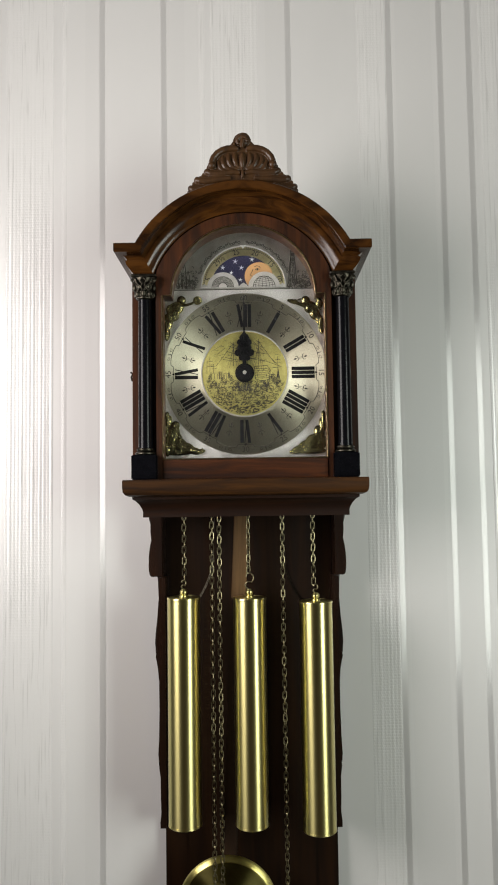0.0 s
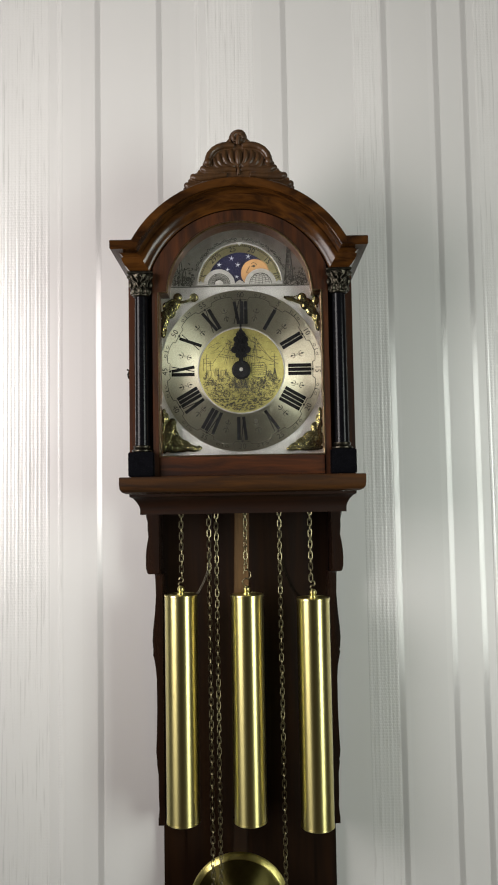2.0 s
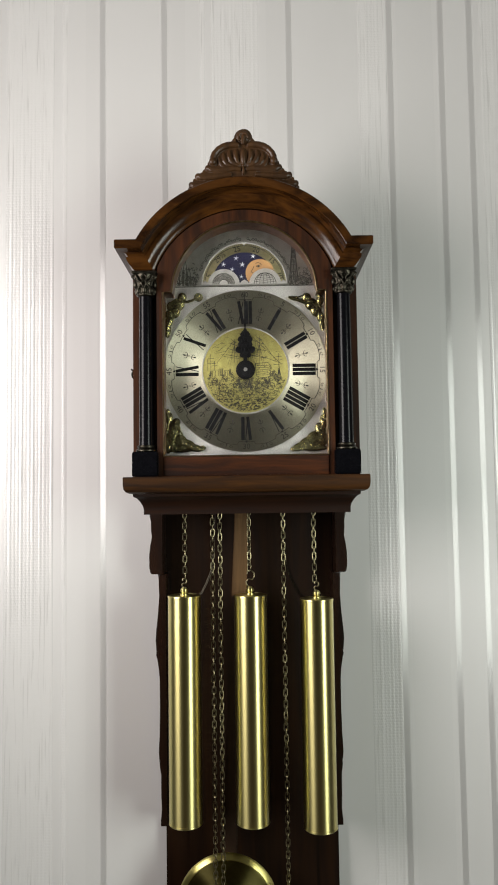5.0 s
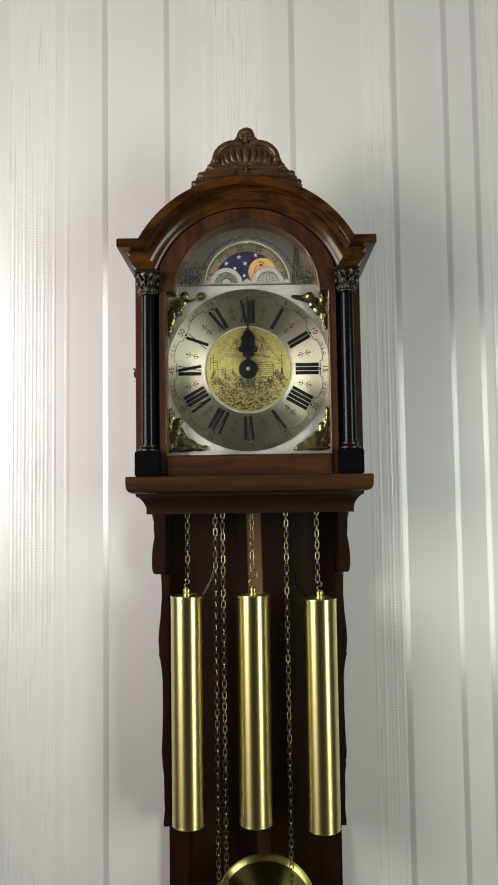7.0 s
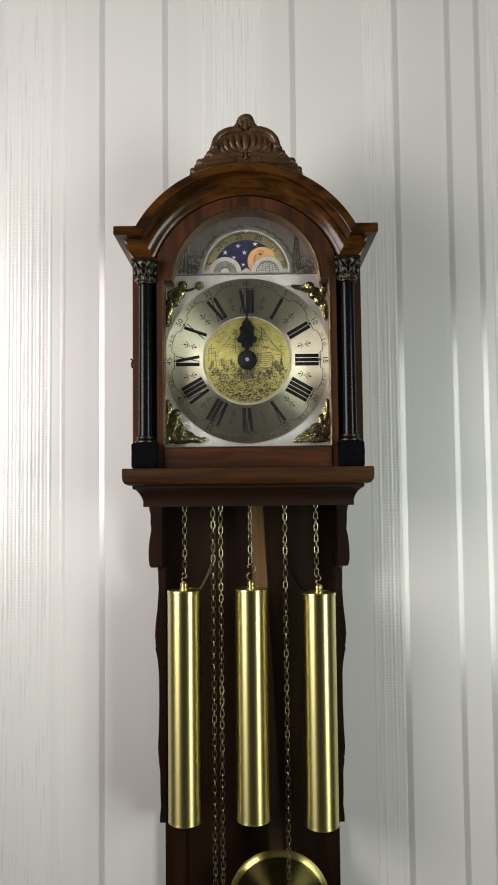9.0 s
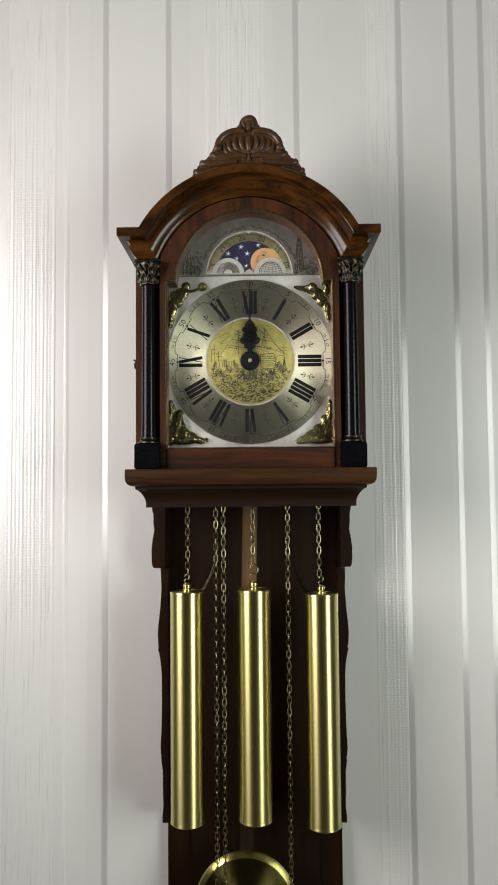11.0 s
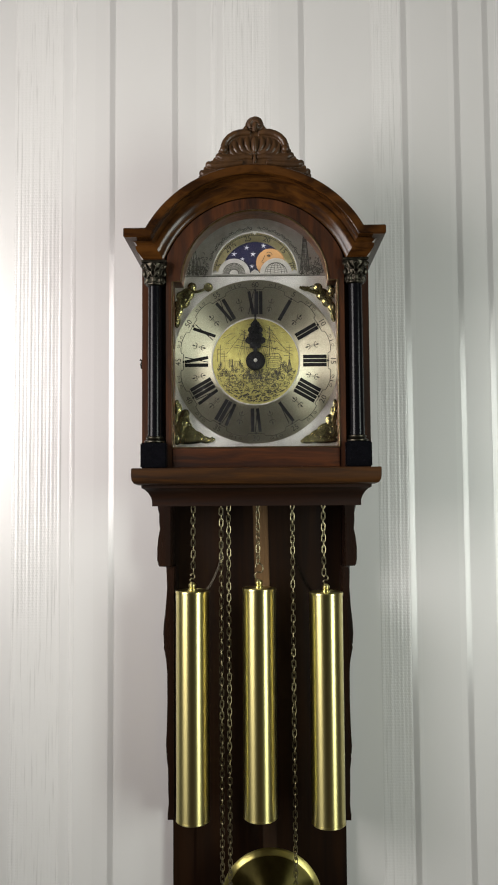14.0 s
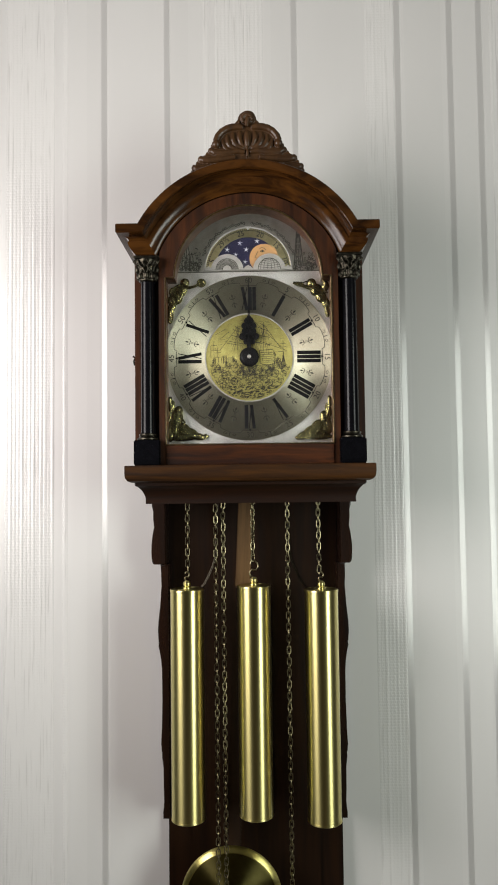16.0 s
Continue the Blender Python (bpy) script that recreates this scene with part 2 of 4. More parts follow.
def prism(bm, outline, y0, y1, bevel=0.0):
    """An outline of (x, z) given depth from y0 (front) to y1; the front edge may be rounded."""
    front = [bm.verts.new((x, y0, z)) for x, z in outline]
    back = [bm.verts.new((x, y1, z)) for x, z in outline]
    n = len(outline)
    f = bm.faces.new(front)
    bm.faces.new(back[::-1])
    for i in range(n):
        bm.faces.new((front[i], back[i], back[(i + 1) % n], front[(i + 1) % n]))
    if bevel:
        bmesh.ops.bevel(bm, geom=list(f.edges), offset=bevel, segments=2, affect="EDGES")
    return bm


def lathe(bm, profile, cx, cy, cz=0.0, seg=32, axis="Z"):
    """A turned solid: profile of (radius, height), about an upright axis or one that points to the viewer."""
    rings = []
    for r, h in profile:
        ring = []
        for k in range(seg):
            a = 2 * math.pi * k / seg
            c, s = max(r, 1e-5) * math.cos(a), max(r, 1e-5) * math.sin(a)
            ring.append(bm.verts.new((cx + c, cy + s, cz + h) if axis == "Z" else (cx + c, cy - h, cz + s)))
        rings.append(ring)
    for a, b in zip(rings, rings[1:]):
        for k in range(seg):
            bm.faces.new((a[k], a[(k + 1) % seg], b[(k + 1) % seg], b[k]))
    bm.faces.new(rings[0])
    bm.faces.new(rings[-1])
    return bm


def tube(bm, pts, r, seg=6, closed=False, flat=1.0):
    """A round rod along points; r may be a list. flat squeezes it in depth."""
    pts = [Vector(p) for p in pts]
    n, rings = len(pts), []
    for i, p in enumerate(pts):
        a = pts[i - 1] if (i or closed) else p
        b = pts[(i + 1) % n] if (i < n - 1 or closed) else p
        d = (b - a).normalized()
        side = d.cross(Vector((0, 1, 0)))
        side = side.normalized() if side.length > 1e-4 else Vector((1, 0, 0))
        up = d.cross(side).normalized()
        rr = r[i] if isinstance(r, (list, tuple)) else r
        rings.append([bm.verts.new(p + side * rr * math.cos(2 * math.pi * k / seg) + up * rr * flat * math.sin(2 * math.pi * k / seg)) for k in range(seg)])
    for i in range(n if closed else n - 1):
        a, b = rings[i], rings[(i + 1) % n]
        for k in range(seg):
            bm.faces.new((a[k], a[(k + 1) % seg], b[(k + 1) % seg], b[k]))
    if not closed:
        bm.faces.new(rings[0])
        bm.faces.new(rings[-1][::-1])
    return bm


def blob(bm, c, radii, rz=0.0, u=10, v=7):
    """A lump: an ellipsoid turned by rz degrees about the viewer's axis."""
    bmesh.ops.create_uvsphere(bm, u_segments=u, v_segments=v, radius=1.0, matrix=pose(*c, 0, rz, 0) @ Matrix.Diagonal((*radii, 1)))
    return bm


def moulding(bm, profile, hw, front, back):
    """A profile of (outset, z) carried round the two sides and the front of a case, mitred at the corners."""
    rows = [[bm.verts.new(p) for p in ((-hw - d, back, z), (-hw - d, front - d, z), (hw + d, front - d, z), (hw + d, back, z))] for d, z in profile]
    n = len(rows)
    for i in range(n):
        a, b = rows[i], rows[(i + 1) % n]
        for k in range(3):
            bm.faces.new((a[k], a[k + 1], b[k + 1], b[k]))
    bm.faces.new([r[0] for r in rows])
    bm.faces.new([r[3] for r in rows][::-1])
    return bm


def arc_points(cx, cz, r, a0, a1, n):
    return [(cx + r * math.cos(radians(a0 + (a1 - a0) * k / n)), cz + r * math.sin(radians(a0 + (a1 - a0) * k / n))) for k in range(n + 1)]


def ring_plate(bm, outer, inner, y0, y1, closed=True):
    """A flat frame between two outlines of equal count, with depth."""
    n = len(outer)
    loops = [[bm.verts.new((x, y, z)) for x, z in o] for o, y in ((outer, y0), (inner, y0), (inner, y1), (outer, y1))]
    for i in range(n if closed else n - 1):
        j = (i + 1) % n
        for a, b in zip(loops, loops[1:] + loops[:1]):
            bm.faces.new((a[i], a[j], b[j], b[i]))
    return bm


def annulus(bm, cx, cz, r0, r1, y0, y1, seg=96):
    return ring_plate(bm, arc_points(cx, cz, r1, 0, 360, seg)[:-1], arc_points(cx, cz, r0, 0, 360, seg)[:-1], y0, y1)


def slab(bm, a, b, w0, w1, y0, y1):
    """A straight flat stroke from a to b (x, z), its width going from w0 to w1."""
    d = Vector((b[0] - a[0], b[1] - a[1])).normalized()
    n = Vector((-d.y, d.x))
    pts = [(a[0] + n.x * w0 / 2, a[1] + n.y * w0 / 2), (b[0] + n.x * w1 / 2, b[1] + n.y * w1 / 2), (b[0] - n.x * w1 / 2, b[1] - n.y * w1 / 2), (a[0] - n.x * w0 / 2, a[1] - n.y * w0 / 2)]
    return prism(bm, pts, y0, y1)


def lettering(text, size, material, parent, x, y, z, turn=0.0):
    """Flat raised writing that faces the viewer, centred at x, z and turned clockwise by turn degrees."""
    cu = bpy.data.curves.new("number", "FONT")
    cu.body, cu.size, cu.extrude, cu.align_x, cu.align_y, cu.resolution_u = text, size, 0.0002, "CENTER", "CENTER", 3
    tmp = bpy.data.objects.new("number", cu)
    me = bpy.data.meshes.new_from_object(tmp)
    bpy.data.objects.remove(tmp)
    me.materials.append(material)
    off = origin_of(parent)
    return shared("number", me, parent, pose(x - off.x, y - off.y, z - off.z, 90, turn, 0))


# ---- the room ----
def structure(name, bm, material, label, category):
    return tagged(new(name, finish(name, bm, material)), label, category, kind="structure")


def pierced_wall(x0, x1, win, y0, y1):
    bm = bmesh.new()
    a, b, c, d = win
    box(bm, x0, x1, y0, a, 0, ROOM_H)
    box(bm, x0, x1, b, y1, 0, ROOM_H)
    box(bm, x0, x1, a, b, 0, c)
    box(bm, x0, x1, a, b, d, ROOM_H)
    return bm


structure("floor", boxed(ROOM_W - 0.2, ROOM_E + 0.2, ROOM_S - 0.2, 0.2, -0.1, 0), FLOORWOOD, "oak plank floor of the room", "floor")
structure("ceiling", boxed(ROOM_W - 0.2, ROOM_E + 0.2, ROOM_S - 0.2, 0.2, ROOM_H, ROOM_H + 0.1), CEILING, "plain dark grey painted ceiling", "ceiling")
structure("wall_south", boxed(ROOM_W - 0.2, ROOM_E + 0.2, ROOM_S - 0.2, ROOM_S, 0, ROOM_H), ROOMPAINT, "plain painted wall behind the viewer", "wall")
structure("wall_west", pierced_wall(ROOM_W - 0.2, ROOM_W, WIN_W, ROOM_S, 0.2), ROOMPAINT, "painted side wall with a window", "wall")
structure("wall_east", pierced_wall(ROOM_E, ROOM_E + 0.2, WIN_E, ROOM_S, 0.2), ROOMPAINT, "painted side wall with a large window", "wall")


def window_unit(name, x, win, label):
    y0, y1, z0, z1 = win
    w = thing(name, (x, (y0 + y1) / 2, z0), label, "window", kind="structure")
    bm = bmesh.new()
    for a in ((y0, y0 + 0.05, z0, z1), (y1 - 0.05, y1, z0, z1), (y0 + 0.05, y1 - 0.05, z0, z0 + 0.05), (y0 + 0.05, y1 - 0.05, z1 - 0.05, z1)):
        box(bm, x - 0.03, x + 0.03, *a, 0.004)
    part("window_frame", bm, WHITEPAINT, w)
    pane = part("pane", boxed(x - 0.003, x + 0.003, y0 + 0.05, y1 - 0.05, z0 + 0.05, z1 - 0.05), GLASS, w)
    pane.visible_shadow = False


window_unit("window_1", ROOM_W - 0.12, WIN_W, "small white-framed window close to the clock wall")
window_unit("window_2", ROOM_E + 0.12, WIN_E, "large white-framed window lighting the room")

# the papered wall: plain silk paper, pearly stripes and woven bands
wall = structure("wall_north", boxed(ROOM_W, ROOM_E, 0, 0.2, 0, ROOM_H), PAPER, "white satin wallpaper with grey pearl stripes and woven bands", "wall")


def sheet(x0, x1, proud, threads=0):
    """An upright strip of paper that stands proud of the wall; a woven one has rounded upright threads."""
    bm = bmesh.new()
    n = max(1, threads * 6)
    prof = [(x0 + (x1 - x0) * k / n, -proud - (0.00024 * math.sin(math.pi * (k % 6) / 6) * (0.6 + 0.4 * math.sin(k // 6 * 2.3 + x0 * 90)) if threads else 0)) for k in range(n + 1)]
    lo = [bm.verts.new((x, y, 0.0)) for x, y in prof]
    hi = [bm.verts.new((x, y, ROOM_H)) for x, y in prof]
    for k in range(len(prof) - 1):
        bm.faces.new((lo[k], lo[k + 1], hi[k + 1], hi[k]))
    return bm


for x in (-0.215, -0.1205, 0.0705, 0.2245, 0.3025, 0.3465, -0.46, 0.53, 0.62):
    part("pearl_stripe", sheet(x - 0.0039, x + 0.0039, 0.0002), STRIPE, wall, "grey pearly stripe", 60)
for x0, x1 in ((-0.362, -0.289), (-0.277, -0.269), (-0.048, 0.024), (-0.066, -0.058), (0.176, 0.2195), (0.362, 0.435), (0.445, 0.452)):
    part("woven_band", sheet(x0, x1, 0.00006, round((x1 - x0) / 0.0056)), WEAVE, wall, "raised woven band", 80)
for x0, x1 in ((-0.241, -0.2192), (-0.1163, -0.088), (0.036, 0.0663), (0.235, 0.29)):
    part("silk_band", sheet(x0, x1, 0.00004), PAPER_DULL, wall, "smooth silk band", 60)


# ---- the clock ----
clock = thing("wall_clock", (0, 0, 1.0), "walnut hooded wall clock with moon dial, hung on the papered wall", "clock")
ZC = 1.784                     # centre of the hood's arch
RO, RJ = 0.1575, 0.1235        # arch: outer edge, joint with the door


ARCH = [(RO, -0.004), (RO, -0.1800), (RO - 0.001, -0.1810), (0.1475, -0.1810), (0.1465, -0.1800), (0.1460, -0.1765), (0.1448, -0.1715), (0.1430, -0.1680),
        (0.1408, -0.1660), (0.1400, -0.1660), (0.1396, -0.1676), (0.1378, -0.1678), (0.1345, -0.1668), (0.1310, -0.1645), (0.1280, -0.1618), (0.1258, -0.1595), (RJ, -0.1588), (RJ, -0.004)]


def arch_end(r):
    """The height at which a line of the arch's moulding turns level."""
    return 1.8262 + (r - RJ) / (RO - RJ) * (1.8620 - 1.8262)


def arch_moulding():
    bm = bmesh.new()
    rows = []
    for r, y in ARCH:
        a = math.degrees(math.asin((arch_end(r) - ZC) / r))
        rows.append([bm.verts.new((x, y, z)) for x, z in arc_points(0, ZC, r, a, 180 - a, 56)])
    n = len(rows)
    for i in range(n):
        a, b = rows[i], rows[(i + 1) % n]
        for k in range(56):
            bm.faces.new((a[k], a[k + 1], b[k + 1], b[k]))
    bm.faces.new([r[0] for r in rows])
    bm.faces.new([r[-1] for r in rows][::-1])
    return part("arch_moulding", bm, WALNUT_ARCH, clock, "figured walnut arched cornice", 30)


arch_moulding()
for s in (-1, 1):
    # the arch's moulding goes on level over the column, and turns back along the side
    bm = bmesh.new()
    rows = []
    for r, y in ARCH[1:-1]:
        z = arch_end(r)
        out = 0.1422 - 0.1588 - y
        rows.append([bm.verts.new((s * a, b, z)) for a, b in ((math.sqrt(r * r - (z - ZC) ** 2), y), (out, y), (out, -0.004))])
    for a, b in zip(rows, rows[1:]):
        for k in range(2):
            bm.faces.new((a[k], a[k + 1], b[k + 1], b[k]))
    inner = [bm.verts.new((s * 0.1120, -0.004, z)) for z in (arch_end(RO), arch_end(RJ))]
    bm.faces.new((rows[0][0], rows[0][1], rows[0][2], inner[0]))
    bm.faces.new((rows[-1][2], rows[-1][1], rows[-1][0], inner[1]))
    part("cornice_end", bm, WALNUT_ARCH, clock, "mitred walnut cornice over the column", 30)
    part("side_panel", boxed(*sorted((s * 0.1140, s * 0.1465)), -0.1440, -0.004, 1.5600, 1.8246, 0.0010), MAHOGANY, clock, "mahogany case side")


def door():
    inner = [(-0.1053, 1.5862), (-0.1053, 1.7985), (-0.0938, 1.7985)] + arc_points(0, 1.7965, 0.0938, 178, 2, 40) + [(0.0938, 1.7985), (0.1053, 1.7985), (0.1053, 1.5862)]
    a = math.degrees(math.asin((1.832 - ZC) / (RJ - 0.0018)))
    outer = [(-0.1135, 1.5604), (-0.1135, 1.800), (-0.1135, 1.815)] + arc_points(0, ZC, RJ - 0.0018, 180 - a, a, 40) + [(0.1135, 1.815), (0.1135, 1.800), (0.1135, 1.5604)]
    d = part("door_frame", ring_plate(bmesh.new(), outer, inner, -0.1590, -0.1265), MAHOGANY, clock, "red mahogany arched door frame")
    path = [(x, -0.1590, z) for x, z in inner]
    part("bead", tube(bmesh.new(), path, 0.0013, 6, True), BEAD, d, "thin brass bead")
    g = part("glass", prism(bmesh.new(), [(x * 1.004, z) for x, z in inner], -0.1500, -0.1484), GLASS, d, "clear arched glass", 0)
    g.visible_shadow = False
    part("bottom_rail", boxed(-0.1052, 0.1052, -0.1603, -0.1591, 1.5612, 1.5842, 0.0005), MAHOGANY_FLAT, d)


door()


def columns():
    shaft = lathe(bmesh.new(), [(0.0094, 1.6005), (0.0094, 1.602), (0.0092, 1.62), (0.0089, 1.70), (0.0085, 1.79), (0.0085, 1.7935)], 0, 0, 0, 28)
    base = bmesh.new()
    lathe(base, [(0.0125, 1.5918), (0.0135, 1.5930), (0.0135, 1.5945), (0.0118, 1.5958), (0.0108, 1.5968), (0.0115, 1.5985), (0.0115, 1.5998), (0.0098, 1.6006)], 0, 0, 0, 28)
    cap = bmesh.new()
    lathe(cap, [(0.0095, 1.7925), (0.0112, 1.7940), (0.0112, 1.7955), (0.0098, 1.7965), (0.0105, 1.803), (0.0125, 1.811), (0.0150, 1.8175), (0.0155, 1.8205)], 0, 0, 0, 24)
    for k in range(8):
        a = 2 * math.pi * k / 8
        for z, out, size in ((1.8000, 0.0110, 0.0036), (1.8085, 0.0128, 0.0040)):
            b = a + (0.39 if z > 1.805 else 0.0)
            blob(cap, (out * math.sin(b), -out * math.cos(b), z), (size, size * 0.8, size * 1.35), 0, 8, 6)
    for sx in (-1, 1):
        # volutes at the front corners
        c = Vector((sx * 0.0118, -0.0128, 1.8150))
        tube(cap, [(c.x + 0.0045 * (1 - k / 26) * math.cos(k * 0.52) * sx, c.y - 0.0006 * k / 10, c.z + 0.0045 * (1 - k / 26) * math.sin(k * 0.52)) for k in range(22)], 0.0011, 5)
        tube(cap, [(sx * 0.001, -0.0150, 1.8020), (sx * 0.003, -0.0155, 1.8080), (sx * 0.0075, -0.0150, 1.8110), (sx * 0.0105, -0.0140, 1.8190)], 0.0012, 5)
        tube(cap, [(sx * 0.0005, -0.0152, 1.8190), (sx * 0.004, -0.0158, 1.8150), (sx * 0.0015, -0.0155, 1.8105), (sx * 0.0052, -0.0150, 1.8045), (sx * 0.0088, -0.0135, 1.7995)], 0.0010, 5)
    box(cap, -0.0163, 0.0163, -0.0155, 0.012, 1.8205, 1.8242, 0.0008)
    block = box(bmesh.new(), -0.0163, 0.0163, -0.0150, 0.0190, 1.5604, 1.5918, 0.0012)
    meshes = [("column_shaft", finish("column_shaft", shaft, EBONY), "glossy black column"), ("column_base", finish("column_base", base, BRONZE), "turned bronze base"),
              ("capital", finish("capital", cap, BRONZE, 45), "cast bronze capital"), ("plinth", finish("plinth", block, EBONY), "black plinth")]
    for s in (-1, 1):
        for name, me, label in meshes:
            ob = tagged(shared(name, me, clock, Matrix.Translation((s * 0.1278, -0.1560, -clock.location.z))), label)
            if name == "capital":
                cast(ob, 0.0006, 1)


columns()

shelf_prof = [(-0.02, 1.5389), (0.0150, 1.5389), (0.0195, 1.5410), (0.0219, 1.5446), (0.0226, 1.5500), (0.0226, 1.5588), (0.0217, 1.5598), (-0.02, 1.5598)]
base_prof = [(0.0, 1.5126), (0.0, 1.5195), (0.0012, 1.5238), (0.0040, 1.5290), (0.0080, 1.5335), (0.0115, 1.5352), (0.0118, 1.5388), (-0.02, 1.5388), (-0.02, 1.5126)]
part("shelf", moulding(bmesh.new(), shelf_prof, 0.1303, -0.1645, -0.003), WALNUT, clock, "round-nosed walnut shelf under the hood", 30)
# cove coloured darker than the shelf to hold the shade beneath it
part("base_moulding", moulding(bmesh.new(), base_prof, 0.1303, -0.1645, -0.003), BASEWOOD, clock, "coved moulding, the shade under the shelf painted in", 30)
part("seat_board", boxed(-0.0700, 0.0700, -0.1040, -0.012, 1.5150, 1.5590), DARKWOOD, clock)


def side_rails():
    """Shaped rails down both edges of the back: an ear under the shelf, then a long waved strip."""
    ear = [(0.1200, 1.5125), (0.1385, 1.5125), (0.1383, 1.5060), (0.1362, 1.4985), (0.1348, 1.4890), (0.1352, 1.4780), (0.1375, 1.4660), (0.1389, 1.4530), (0.1390, 1.4420), (0.1388, 1.4345), (0.1380, 1.4292), (0.1362, 1.4264), (0.1335, 1.4262), (0.1200, 1.4262)]
    low = [(0.1160, 1.4258), (0.1284, 1.4258), (0.1274, 1.4130), (0.1268, 1.3960), (0.1282, 1.3700), (0.1304, 1.3480), (0.1310, 1.3330), (0.1300, 1.3190), (0.1285, 1.3140), (0.1284, 1.3080), (0.1262, 1.2950), (0.1250, 1.2800),
           (0.1248, 1.2400), (0.1256, 1.2050), (0.1268, 1.1800), (0.1262, 1.1700), (0.1242, 1.1640), (0.1238, 1.1500), (0.1236, 1.1200), (0.1230, 1.1040), (0.1240, 1.0930), (0.1246, 1.0890), (0.1246, 1.0808), (0.1160, 1.0808)]
    for s in (-1, 1):
        wide = 0.0008 if s < 0 else -0.0018
        ear_s = [(x + wide if x > 0.125 else x, z) for x, z in ear]
        low_s = [(x + (0.0018 if s < 0 else 0.0004) * min(1.0, max(0.0, (1.40 - z) / 0.10)) if x > 0.12 else x, z) for x, z in low]
        part("side_ear", prism(bmesh.new(), [(s * x, z) for x, z in ear_s][::s], -0.052, -0.003, 0.0015), RAILWOOD, clock)
        part("side_rail", prism(bmesh.new(), [(s * x, z) for x, z in low_s][::s], -0.046, -0.003, 0.0015), RAILWOOD, clock)


side_rails()
part("back_board", boxed(-0.1222, 0.1208, -0.0180, -0.002, 0.78, 1.5125, 0.0015), DARKWOOD, clock, "dark stained back board")


def back_panel():
    half = [(0.0, 1.5120), (0.0490, 1.5120), (0.0500, 1.4600), (0.0520, 1.4330), (0.0555, 1.4220), (0.0610, 1.4090), (0.0680, 1.3960), (0.0730, 1.3900), (0.0900, 1.3850), (0.0900, 0.80)]
    pts = half + [(-x, z) for x, z in half[:0:-1]]
    part("raised_panel", prism(bmesh.new(), pts, -0.0225, -0.0178, 0.0012), DARKWOOD, clock)
    edge = [(x, -0.0226, z) for x, z in half[2:9]]
    for s in (-1, 1):
        for off in (0.0, 0.0020):
            part("panel_bead", tube(bmesh.new(), [(s * (x + off), y + 0.6 * off, z) for x, y, z in edge], 0.0006, 5), BRONZE, clock)


back_panel()
bm = tube(bmesh.new(), [(-0.1465, -0.120, 1.6930), (-0.1510, -0.120, 1.6940), (-0.1518, -0.120, 1.6985), (-0.1500, -0.120, 1.7030), (-0.1530, -0.120, 1.7052)], 0.0013, 6)
blob(bm, (-0.1475, -0.120, 1.6925), (0.0022, 0.003, 0.0022))
part("side_latch", bm, BRONZE, clock, "small bronze hook latch")


